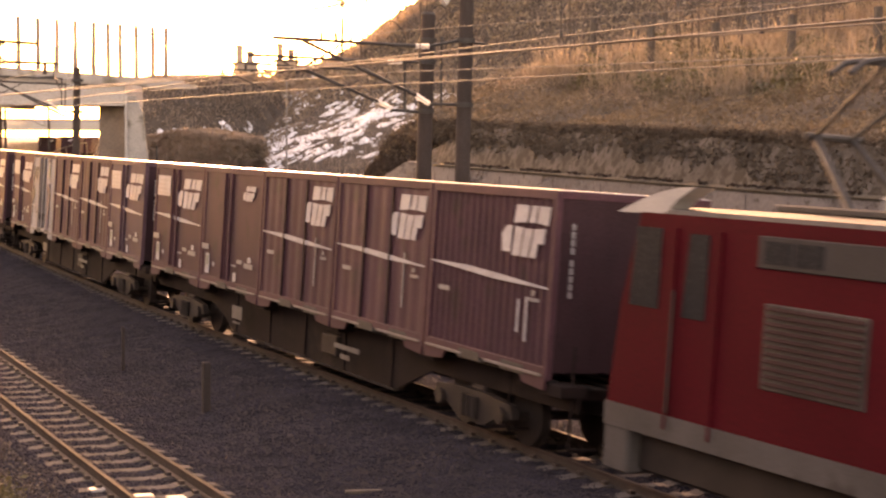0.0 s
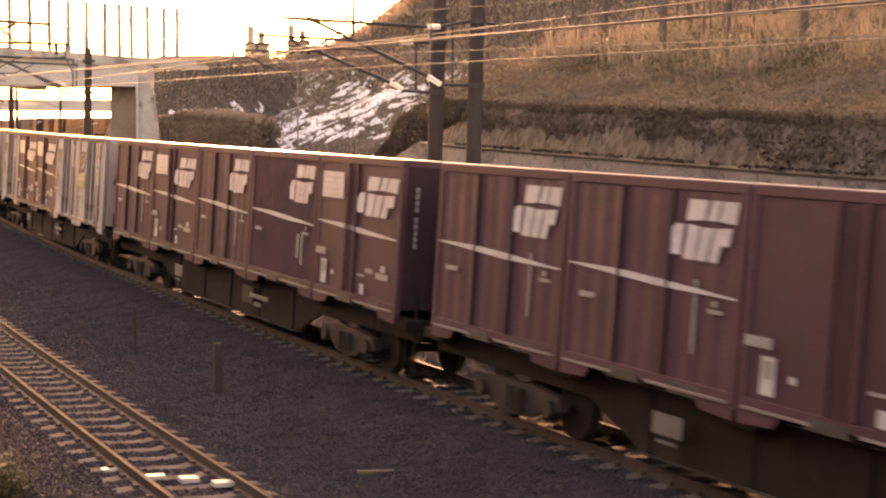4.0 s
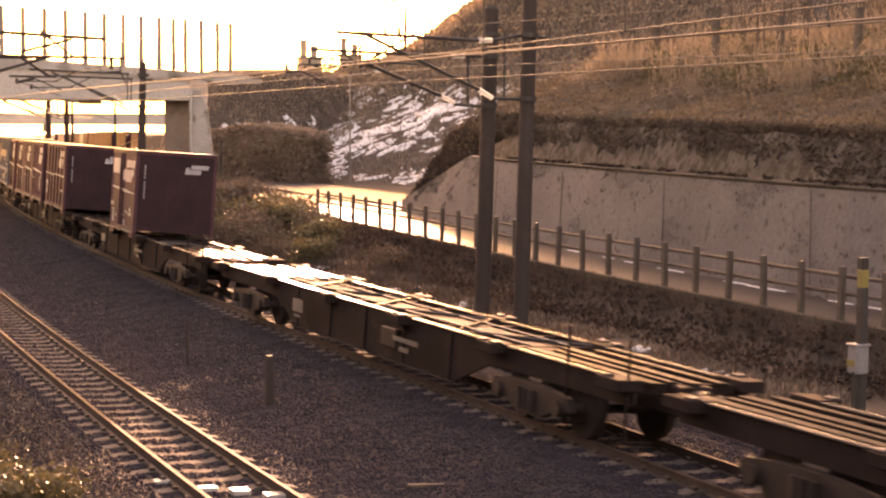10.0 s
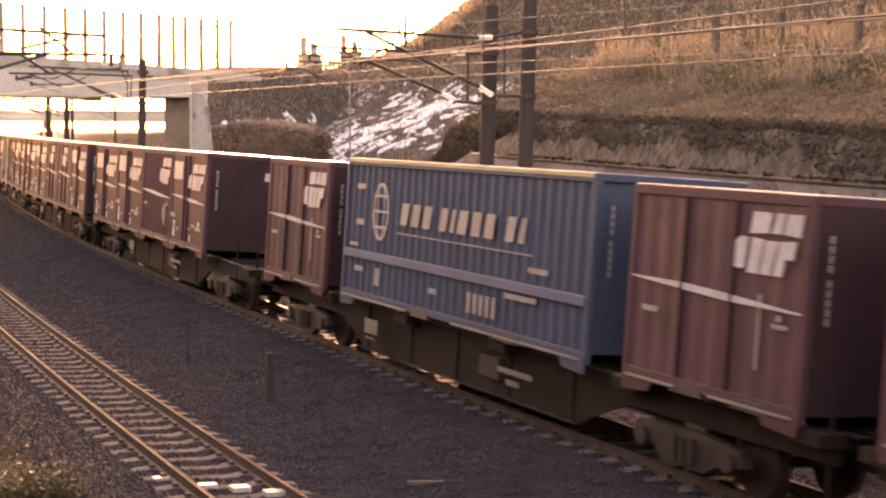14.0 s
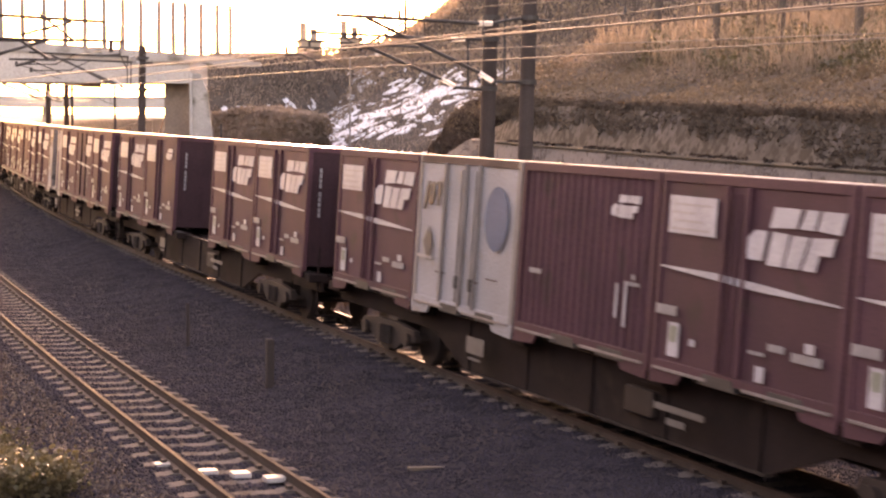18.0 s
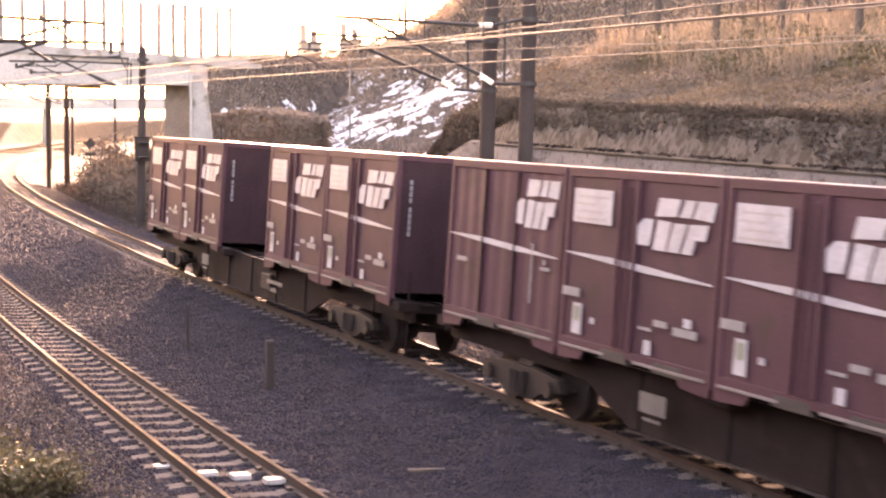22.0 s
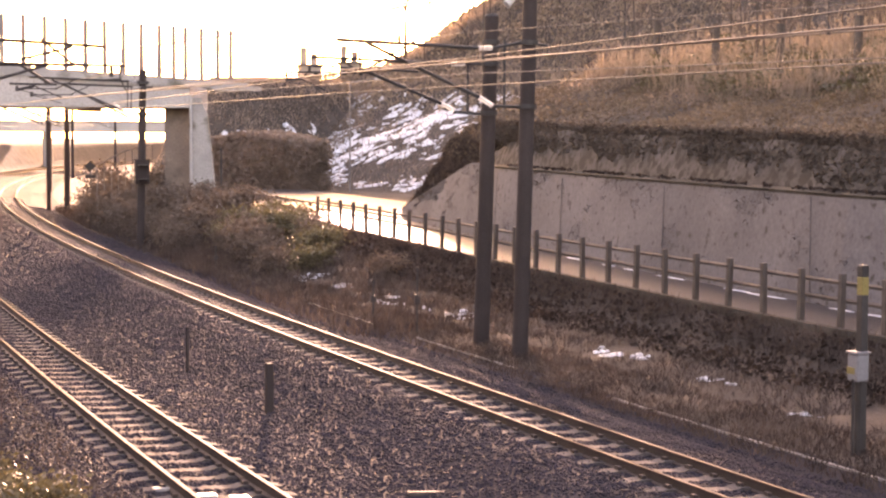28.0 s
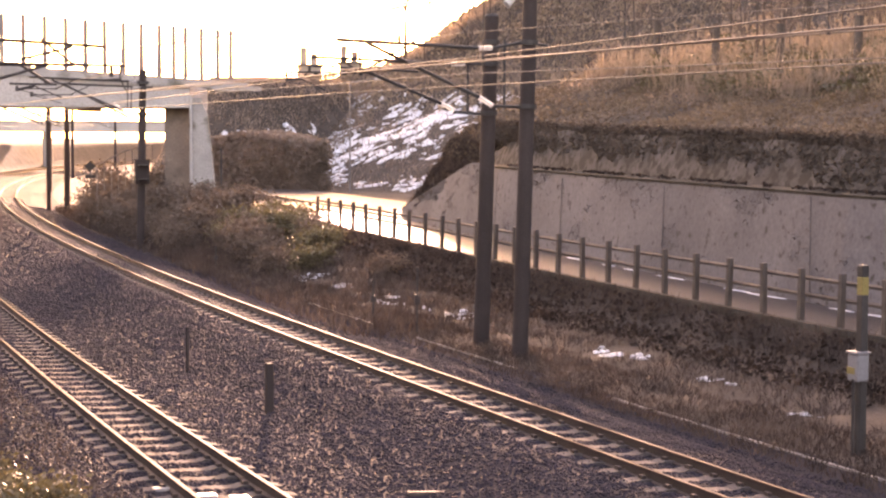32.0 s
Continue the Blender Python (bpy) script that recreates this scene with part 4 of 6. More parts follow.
        bars = ((-0.52, 0.05), (-0.24, 0.02), (0.26, 0.04)) if kind != "Y" else ((-0.75, 0.03), (0.0, 0.04), (0.5, 0.03))
        for x, w in bars:
            bm = bmesh.new()
            box(bm, x - w, x + w, y - 0.035, y + 0.02, 0.14, H - 0.10, 0.008)
            part("door_post", bm, M_GRIME_GLINT, thing)
        for x in (-0.08, 0.44):
            bm = bmesh.new()
            rod(bm, (x, y - 0.04, 0.2), (x, y - 0.04, H - 0.2), 0.018, n=6)
            rod_ob = part("lock_rod", bm, M_STEEL, thing)
            bm = bmesh.new()
            box(bm, x - 0.03, x + 0.06, y - 0.07, y - 0.03, 0.42, 0.62, 0.006)
            part("lock_handle", bm, M_DARK, rod_ob)

        def white_emblem(flat, x0, z0, k, swoosh):
            # a slanted bar with a foot, an oval and a second slanted bar, all plain
            bm = bmesh.new()
            for p in ([(0.0, -0.06), (0.10, -0.08), (0.27, 0.4), (0.17, 0.4)], [(0.36 + 0.10 * math.cos(a) + 0.045 * math.sin(a), 0.2 + 0.2 * math.sin(a)) for a in (i * math.pi / 7 for i in range(14))], [(0.54, 0.0), (0.62, 0.0), (0.74, 0.4), (0.53, 0.4), (0.55, 0.33), (0.61, 0.33)]):
                flat(bm, [(x0 + u * k, z0 + v * k) for u, v in p])
            part("emblem", bm, M_BLACKMARK, thing, "dark emblem of plain shapes")
            if swoosh:
                bm = bmesh.new()
                out = [(x0 + k * (0.02 + 0.82 * u), z0 + k * (-0.12 - 0.16 * math.sin(u * 2.2) + 0.36 * u ** 3)) for u in (i / 9 for i in range(10))]
                back = [(x0 + k * (0.02 + 0.82 * u), z0 + k * (-0.12 - 0.16 * math.sin(u * 2.2) + 0.36 * u ** 3 + 0.09 * math.sin(u * 3.1))) for u in (i / 9 for i in range(9, -1, -1))]
                for i in range(9):
                    flat(bm, [out[i], out[i + 1], back[8 - i], back[9 - i]])
                part("crescent", bm, M_RUSTSHADE, thing, "dark red crescent")

        white_emblem(lambda bm, p: plate(bm, p, y - 0.004), -1.62, 1.68, 1.0, kind == "X")
        if kind in "WY":
            bm = bmesh.new()
            x0, z0 = (-1.5, 1.18) if kind == "W" else (-1.3, 1.05)
            plate(bm, [(x0 - 0.2, z0 + 0.02), (x0, z0 - 0.28), (x0 + 0.2, z0 - 0.02), (x0, z0 + 0.29)], y - 0.004)
            part("diamond", bm, M_BLACKMARK, thing, "dark diamond")
        if kind == "W":
            small_marks(thing, y - 0.004, [(0.80, 1.2, 0.14, 1.58), (0.80, 1.2, 2.25, 2.37)], M_NAVY, "band")
        if kind == "X":
            small_marks(thing, y - 0.004, [(-1.76, -0.78, 0.98, 1.42)], M_GREEN, "band")
            small_marks(thing, y - 0.006, [(-1.70, -0.84, 1.24, 1.3), (-1.3, -0.9, 1.06, 1.12)], M_GREYMARK, "printed_line")
            small_marks(thing, y - 0.004, [(0.76, 1.2, 0.14, 1.2), (0.76, 1.2, 1.90, 2.37), (0.76, 1.2, 1.66, 1.70)], M_NAVY, "band")
        if kind == "Y":
            bm = bmesh.new()
            plate(bm, [(1.15 + 0.40 * math.cos(i * math.pi / 8), 1.6 + 0.5 * math.sin(i * math.pi / 8)) for i in range(16)], y - 0.004)
            part("disc", bm, M_LBLUE, thing, "light blue round emblem")
        if kind in "WXZ":
            cx, cz, rx, rz, m = {"W": (1.0, 1.93, 0.15, 0.22, M_SAGE), "X": (0.98, 1.45, 0.18, 0.2, M_SAGE), "Z": (-1.38, 1.22, 0.12, 0.2, M_SAGE)}[kind]
            bm = bmesh.new()
            plate(bm, [(cx + rx * math.cos(i * math.pi / 8), cz + rz * math.sin(i * math.pi / 8)) for i in range(16)], y - 0.006)
            part("disc", bm, m, thing, "faded green round emblem")
        small_marks(thing, y - 0.004, [(-1.70, -1.1, 0.80, 0.85)], M_FAINT)
        # scuffs and rust streaks low on the doors
        small_marks(thing, y - 0.003, [(-0.95, -0.62, 0.60, 0.63), (0.3, 0.62, 0.56, 0.59), (0.9, 1.3, 0.66, 0.68)], M_RUSTSHADE, "scuff")
        if kind == "X":
            bm = bmesh.new()
            box(bm, L / 2 - 0.01, L / 2 + 0.012, -1.1, 1.1, 0.2, H - 0.15, 0.004)
            part("end_panel", bm, M_PINK, thing, "faded pink end panel")
            white_emblem(lambda bm, p: prism(bm, p, L / 2 + 0.01, L / 2 + 0.018, "x"), -1.0, 1.35, 1.3, True)
        words = {"W": "dirty white freight container with dark diamond and navy band", "X": "dirty white freight container with pink end and green band",
                 "Y": "dirty white freight container with light blue round emblem", "Z": "plain dirty white freight container with door bars"}[kind]
    tagged(thing, words, "container", "freight containers on the train")
    return thing


def long_blue():
    thing = empty("long_freight_container")
    L, W, H = 9.41, 2.45, 2.6
    y = -W / 2 - 0.002
    shell(thing, L, W, H, M_BLUE, M_BLUE, ribs=30, rib_depth=0.04)
    bm = bmesh.new()
    box(bm, -L / 2 + 0.1, L / 2 - 0.1, y - 0.02, y + 0.05, 0.78, 0.93, 0.01)
    part("rubbing_strake", bm, M_LBLUE, thing, "light blue strake")
    bm = bmesh.new()
    box(bm, -L / 2 + 0.1, L / 2 - 0.1, y - 0.006, y + 0.05, H - 0.06, H + 0.006, 0.006)
    part("top_strake", bm, M_YELEDGE, thing, "cream yellow top edge")
    # globe of plain rings
    bm = bmesh.new()
    c, R = (-2.9, 1.68), (0.36, 0.52)
    for sc in (1.0, 0.45):
        for i in range(18):
            a, b = i * math.pi / 9, (i + 1) * math.pi / 9
            P = [(c[0] + R[0] * sc * k * math.cos(t), c[1] + R[1] * m * math.sin(t)) for t, k, m in ((a, 1, 1), (b, 1, 1), (b, 0.86, 0.92), (a, 0.86, 0.92))]
            plate(bm, P, y - 0.006)
    for z in (-0.28, 0.0, 0.28):
        plate(bm, [(c[0] - 0.33, c[1] + z - 0.02), (c[0] + 0.33, c[1] + z - 0.02), (c[0] + 0.33, c[1] + z + 0.02), (c[0] - 0.33, c[1] + z + 0.02)], y - 0.006)
    part("globe", bm, M_FAINT, thing, "white globe of rings")
    # lettering as slanted bars
    x = -2.0
    for i, w in enumerate((0.36, 0.36, 0.36, 0.22, 0.3, 0.16, 0.38, 0.36, 0.36, 0.26, 0.32, 0.2)):
        if i in (3, 9):
            x += w
            continue
        bm = bmesh.new()
        plate(bm, [(x, 1.50), (x + w * 0.85, 1.50), (x + w * 0.85 + 0.09, 1.88), (x + 0.09, 1.88)], y - 0.006)
        part("lettering_bar", bm, M_GREYMARK, thing)
        x += w + 0.12
    small_marks(thing, y - 0.006, [(-2.1, 3.0, 1.34, 1.36)], M_GREYMARK, "underline")
    small_marks(thing, y - 0.006, [(-4.1, -3.7, 2.05, 2.15), (-4.05, -3.7, 1.4, 1.5), (-4.3, -3.9, 1.0, 1.06), (-4.0, -3.6, 0.55, 0.64), (-3.0, -2.8, 0.35, 0.66), (-0.6, -0.3, 0.45, 0.54), (0.9, 1.02, 0.3, 0.62), (1.12, 1.24, 0.3, 0.62), (1.34, 1.46, 0.3, 0.62), (1.56, 1.68, 0.3, 0.62), (1.78, 1.9, 0.3, 0.62), (2.2, 3.2, 0.66, 0.74), (2.9, 3.5, 1.1, 1.18)], M_GREYMARK)
    end_shapes(thing, L, W, H, M_MARK)
    tagged(thing, "long blue corrugated container with white lettering bars and globe", "container", "freight containers on the train")
    return thing


def twenty_foot():
    thing = empty("long_freight_container")
    L, W, H = 6.06, 2.45, 2.5
    y = -W / 2 - 0.002
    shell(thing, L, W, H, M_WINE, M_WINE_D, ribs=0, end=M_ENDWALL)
    # dark red posts stand in for shaded recesses between the doors
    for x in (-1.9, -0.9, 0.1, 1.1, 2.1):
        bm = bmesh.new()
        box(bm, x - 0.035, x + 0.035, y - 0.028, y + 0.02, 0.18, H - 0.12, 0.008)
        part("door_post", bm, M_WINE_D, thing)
    for a, b in ((-2.85, -0.05), (0.02, 2.85)):
        bm = bmesh.new()
        plate(bm, [(a, 1.30), (b, 1.24), (b, 1.31), (a, 1.35)], y - 0.004)
        part("stripe", bm, M_MARK, thing, "white horizontal stripe")
    logo_shapes(thing, 1.2, 1.58, 1.4, 0.66, y - 0.004, M_WINE)
    small_marks(thing, y - 0.004, [(-2.75, -2.2, 0.9, 1.0), (-2.5, -2.25, 0.5, 0.92), (1.0, 1.1, 0.6, 0.7), (2.0, 2.7, 0.7, 0.78)], M_MARK)
    end_shapes(thing, L, W, H, M_MARK)
    tagged(thing, "long wine-red freight container with white stripe and emblem", "container", "freight containers on the train")
    return thing


def bogie(thing, x):
    bm = bmesh.new()
    box(bm, x - 0.22, x + 0.22, -0.95, 0.95, 0.42, 0.72, 0.03)
    bg = part("bogie", bm, M_BOGIE, thing)
    for sy in (-0.98, 0.98):
        bm = bmesh.new()
        prism(bm, [(x - 1.25, 0.42), (x - 1.15, 0.60), (x - 0.45, 0.66), (x + 0.45, 0.66), (x + 1.15, 0.60), (x + 1.25, 0.42), (x + 0.75, 0.36), (x + 0.4, 0.20), (x - 0.4, 0.20), (x - 0.75, 0.36)], sy - 0.06, sy + 0.06, "y")
        part("side_frame", bm, M_BOGIE, bg)
        for dx in (-0.16, 0.0, 0.16):
            bm = bmesh.new()
            rod(bm, (x + dx, sy - math.copysign(0.09, -sy), 0.26), (x + dx, sy - math.copysign(0.09, -sy), 0.58), 0.06, n=8)
            part("spring", bm, M_BOGIE, bg)
        for dx in (-0.95, 0.95):
            bm = bmesh.new()
            rod(bm, (x + dx, sy - 0.13, 0.43), (x + dx, sy + 0.13, 0.43), 0.12, n=10)
            part("axle_box", bm, M_BOGIE, bg)
    for dx in (-0.95, 0.95):
        bm = bmesh.new()
        rod(bm, (0, -0.9, 0), (0, 0.9, 0), 0.07, n=8)
        for sy in (-1, 1):
            rod(bm, (0, sy * 0.50, 0), (0, sy * 0.53, 0), 0.46, n=24)
            rod(bm, (0, sy * 0.53, 0), (0, sy * 0.64, 0), 0.43, 0.425, n=24)
        axle = part("wheelset", bm, M_BOGIE, bg)
        axle.location = (x + dx, 0, 0.43)


# the wagon's side sills stand in from its load's sides
SILL = 0.87
SLOT = 3.765


def container_wagon():
    thing = empty("container_wagon")
    half = 9.7
    for sy in (-1, 1):
        bm = bmesh.new()
        y = sy * SILL
        prism(bm, [(-half, 1.06), (half, 1.06), (half, 0.74), (5.35, 0.70), (4.1, 0.24), (-4.1, 0.24), (-5.35, 0.70), (-half, 0.74)], y - 0.03, y + 0.03, "y")
        part("side_sill", bm, M_FRAME, thing)
        bm = bmesh.new()
        box(bm, -half, half, y - 0.075, y + 0.075, 1.04, DECK - 0.005, 0.008)
        part("deck_rail", bm, M_DECK, thing)
        bm = bmesh.new()
        prism(bm, [(-4.1, 0.21), (4.1, 0.21), (4.1, 0.245), (-4.1, 0.245)], y - 0.09, y + 0.09, "y")
        part("sill_flange", bm, M_DECK, thing)
        for x in (-3.9, -1.9, 0.0, 1.9, 3.9):
            bm = bmesh.new()
            box(bm, x - 0.03, x + 0.03, y - 0.06, y + 0.06, 0.25, 1.03)
            part("stiffener", bm, M_FRAME, thing)
        for i in range(6):
            # outrigger that carries the corner locks of two neighbouring loads
            x = (i - 2.5) * SLOT
            bm = bmesh.new()
            box(bm, x - 0.3, x + 0.3, min(y - sy * 0.09, sy * 1.17), max(y - sy * 0.09, sy * 1.17), 0.93, DECK + 0.012, 0.012)
            arm = part("outrigger", bm, M_FRAME, thing)
            for e in ((-0.2, 0.2) if 0 < i < 5 else (0.2,) if i == 0 else (-0.2,)):
                bm = bmesh.new()
                box(bm, x + e - 0.09, x + e + 0.09, sy * 1.06 - 0.08, sy * 1.06 + 0.08, DECK + 0.008, DECK + 0.044, 0.01)
                part("lock_block", bm, M_DARK, arm)
    bm = bmesh.new()
    box(bm, -9.8, 9.8, -0.28, 0.28, 0.62, 1.02, 0.02)
    part("centre_sill", bm, M_FRAME, thing)
    for i in range(9):
        bm = bmesh.new()
        x = -5.65 + i * 11.3 / 8
        box(bm, x - 0.06, x + 0.06, -SILL, SILL, 0.86, 1.03, 0.01)
        part("cross_beam", bm, M_FRAME, thing)
    for i in range(6):
        # thin pipes and braces running aslant over the open frame
        bm = bmesh.new()
        x = -5.6 + i * 1.88
        w = SILL - 0.1
        rod(bm, (x, -w if i % 2 else w, 1.045), (x + 1.86, w if i % 2 else -w, 1.045), 0.03, n=6)
        part("brace", bm, M_DECK, thing)
    bm = bmesh.new()
    for y in (-0.34, 0.37):
        rod(bm, (-5.6, y, 1.04), (5.6, y, 1.04), 0.022, n=6)
    part("brake_pipe", bm, M_DECK, thing)
    for sx in (-1, 1):
        # narrow walkway boards over the bogie, with open gaps between them
        for y, w, a, b in ((-0.56, 0.09, 6.1, 9.72), (-0.24, 0.06, 6.3, 9.6), (0.08, 0.1, 6.0, 9.72), (0.52, 0.08, 6.2, 9.66)):
            bm = bmesh.new()
            box(bm, min(sx * a, sx * b), max(sx * a, sx * b), y - w, y + w, 1.03, DECK - 0.02, 0.006)
            part("deck_board", bm, M_PLATE, thing)
        for x in (6.3, 7.9, 9.5):
            bm = bmesh.new()
            box(bm, sx * x - 0.05, sx * x + 0.05, -SILL, SILL, 0.88, 1.028, 0.008)
            part("end_beam", bm, M_FRAME, thing)
        bm = bmesh.new()
        rod(bm, (sx * 9.8, 0, 0.86), (sx * 10.12, 0, 0.86), 0.12, 0.15, 8)
        part("coupler", bm, M_BOGIE, thing)
        for x in ((8.0, 9.66) if sx > 0 else ()):
            bm = bmesh.new()
            rod(bm, (x, -SILL - 0.1, 0.25), (x, -SILL - 0.1, 1.62), 0.02, n=6)
            rod(bm, (x, -SILL - 0.1, 0.25), (x + 0.02, -SILL + 0.3, 0.25), 0.025, n=6)
            part("handrail", bm, M_FRAME, thing, "thin dark handrail and step")
    bm = bmesh.new()
    rod(bm, (-1.6, -0.6, 0.62), (0.2, -0.6, 0.62), 0.19, n=12)
    part("air_tank", bm, M_BOGIE, thing)
    bm = bmesh.new()
    box(bm, 1.0, 1.7, -1.0, -0.55, 0.45, 0.8, 0.02)
    part("brake_box", bm, M_BOGIE, thing)
    small_marks(thing, -1.162, [(-3.5, -2.9, 0.58, 0.84), (-3.4, -3.0, 0.48, 0.52), (2.0, 3.1, 0.66, 0.74), (2.3, 2.7, 0.5, 0.58)], M_DIM)
    bogie(thing, 7.0)
    bogie(thing, -7.0)
    tagged(thing, "grimy flat container wagon with fish-belly frame and two bogies", "wagon", "container wagons")
    return thing


def locomotive():
    thing = empty("electric_locomotive")
    L, W = 12.4, 2.9
    h = L / 2
    bm = bmesh.new()
    prism(bm, [(-h + 0.1, 1.15), (h, 1.15), (h, 3.45), (-h + 0.55, 3.45), (-h + 0.25, 2.35)], -W / 2, W / 2, "y")
    part("body", bm, M_RED, thing)
    bm = bmesh.new()
    prism(bm, [(-h + 0.08, 0.88), (h, 0.88), (h, 1.16), (-h + 0.08, 1.16)], -W / 2 - 0.02, W / 2 + 0.02, "y")
    part("skirt_band", bm, M_BANDGREY, thing, "pale grey lower band")
    bm = bmesh.new()
    box(bm, -h + 0.08, -h + 0.6, -W / 2 - 0.01, W / 2 + 0.01, 0.35, 0.90, 0.03)
    part("snow_plough", bm, M_BANDGREY, thing)
    bm = bmesh.new()
    prism(bm, [(-W / 2, 3.44), (-W / 2 + 0.03, 3.50), (-W / 2 + 0.45, 3.54), (W / 2 - 0.45, 3.54), (W / 2 - 0.03, 3.50), (W / 2, 3.44)], -h + 1.0, h, "x")
    part("roof", bm, M_BANDGREY, thing)
    # crescent fairing over the cab end
    bm = bmesh.new()
    top = [(-h + 0.02 + 1.5 * u, 3.43 + 0.34 * math.sin(u * math.pi * 0.5)) for u in (i / 8 for i in range(9))]
    low = [(-h + 1.05 + 0.47 * u * u, 3.44 + 0.31 * u) for u in (i / 6 for i in range(6))][::-1]
    prism(bm, top + low, -W / 2 + 0.02, -W / 2 + 0.30, "y")
    part("cab_fairing", bm, M_LGREY, thing, "pale crescent fairing over the cab")
    y = -W / 2 - 0.004
    for x0, x1, z0, z1, nm in ((-h + 0.42, -h + 1.0, 2.35, 3.28, "cab_window"), (-h + 1.45, -h + 1.88, 2.3, 3.25, "door_window")):
        bm = bmesh.new()
        plate(bm, [(x0, z0), (x1, z0), (x1, z1), (x0 + 0.08, z1)], y)
        part(nm, bm, M_GLASS, thing, "dark cab window")
    for x in (-h + 1.28, -h + 2.1):
        bm = bmesh.new()
        box(bm, x - 0.02, x + 0.02, y - 0.03, y + 0.02, 1.0, 3.3, 0.006)
        part("door_edge", bm, M_RED, thing)
    bm = bmesh.new()
    rod(bm, (-h + 1.36, y - 0.06, 1.2), (-h + 1.36, y - 0.06, 2.6), 0.018, n=6)
    part("door_handrail", bm, M_LOCOGREY, thing)
    bm = bmesh.new()
    box(bm, -h + 2.73, -h + 9.0, y - 0.02, y + 0.03, 2.96, 3.3, 0.01)
    part("window_band", bm, M_LOCOGREY, thing, "grey band with small windows")
    for i in range(2):
        bm = bmesh.new()
        x = -h + 2.85 + i * 0.48
        plate(bm, [(x, 3.01), (x + 0.42, 3.01), (x + 0.42, 3.25), (x, 3.25)], y - 0.022)
        part("band_window", bm, M_GLASS, thing)
    bm = bmesh.new()
    box(bm, -h + 2.89, -h + 4.45, y - 0.012, y + 0.03, 1.7, 2.6, 0.01)
    grille = part("grille", bm, M_DARK, thing, "dark louvred grille")
    for i in range(11):
        bm = bmesh.new()
        z = 1.76 + i * 0.078
        prism(bm, [(y - 0.035, z), (y - 0.012, z + 0.03), (y - 0.012, z + 0.012), (y - 0.033, z - 0.012)], -h + 2.95, -h + 4.39, "x")
        part("slat", bm, M_LOUVRE, grille)
    bm = bmesh.new()
    box(bm, -h + 0.6, h - 0.3, -1.3, 1.3, 0.4, 0.9, 0.04)
    part("underframe", bm, M_BOGIE, thing)
    for x in (-2.8, 3.0):
        bogie(thing, x)
    bm = bmesh.new()
    # raised single-arm current collector with its head at the contact wire
    for sy in (-0.45, 0.45):
        rod(bm, (-3.2, sy, 3.58), (-4.1, sy * 0.6, 4.42), 0.045, 0.04, 8)
        rod(bm, (-4.1, sy * 0.6, 4.42), (-2.95, sy * 0.9, 5.16), 0.03, 0.025, 8)
    rod(bm, (-4.1, -0.4, 4.42), (-4.1, 0.4, 4.42), 0.045, n=8)
    for x in (-3.1, -2.8):
        tube(bm, [(x, 1.0, 5.02), (x, 0.8, 5.16), (x, 0.6, 5.2), (x, -0.6, 5.2), (x, -0.8, 5.16), (x, -1.0, 5.02)], 0.035)
    box(bm, -4.3, -2.4, -0.6, 0.6, 3.55, 3.64, 0.02)
    part("pantograph", bm, M_DARK, thing)
    bm = bmesh.new()
    for x in (-3.4, -2.2, 2.4):
        box(bm, x, x + 0.8, 0.1, 0.7, 3.54, 3.8, 0.04)
    part("roof_gear", bm, M_MGREY, thing)
    tagged(thing, "red electric locomotive with grey roof and white lower band", "locomotive")
    return thing


# loads from the rear of each wagon to its front, last wagon first: (kind, metres from the rear of the load area)
LOADS = ["JJ.JJ", "KJJNJ", "JWJKJ", "JN.JJ", "JYVJJ", "JPCCJ", "JJRJ.", "blue", "twenty", "single", ".....", ".....", ".....",
         "ZWRWZ", "WJJWX", "KJKRJ", "KKMJR", "RJJJJ", "JWKKP", "JMKKR"]


def train():
    proto = {k: freight_container(k) for k in "JKCRNVPMWXYZ"}
    used = set()
    movers = []

    def load(kind, n, x):
        if kind in used or kind not in proto:
            ob = copy_thing(proto[kind], Matrix.Identity(4))
        else:
            ob = proto[kind]
            used.add(kind)
        movers.append((ob, n, x - 9.41, DECK + 0.045))

    wagon = container_wagon()
    for n, row in enumerate(LOADS):
        w = wagon if n == 0 else copy_thing(wagon, Matrix.Identity(4))
        movers.append((w, n, 0.0, 0.0))
        if row == "blue":
            load("K", n, SLOT / 2)
            movers.append((long_blue(), n, 0.0, DECK + 0.045))
            load("K", n, SLOT * 4.5)
        elif row == "twenty":
            for i, k in enumerate("CCR"):
                load(k, n, SLOT * (i + 0.5))
            movers.append((twenty_foot(), n, 18.82 - 3.05 - 9.41, DECK + 0.045))
        elif row == "single":
            load("J", n, 7.53 + SLOT / 2)
        else:
            for i, k in enumerate(row):
                if k != ".":
                    load(k, n, SLOT * (i + 0.5))
    movers.append((locomotive(), 20, -3.3, 0.0))
    return movers


MOVERS = train()


PITCH = 20.27
# small differences in the couplings, last wagon first
SLACK = (-0.19, 0.55, -0.1, -0.19, 0.1, -0.52, 0.0, 0.1, -0.15, 0.74, 1.5, 1.7, 1.5, 0.45, 0.18, 0.07, -0.11, -0.26, 0.18, -0.31, 0.0)


def rear_at(t):
    # distance of the last wagon's rear along the line; the train slows a little as it comes
    p = lambda u: -0.00379046 * u ** 3 + 0.1950617 * u ** 2 - 19.616719 * u + 398.65643
    return p(t) if t <= 23 else p(23) - 16.66 * (t - 23)


def middle_at(n, t):
    return rear_at(t) - PITCH * n - SLACK[n] - 9.41


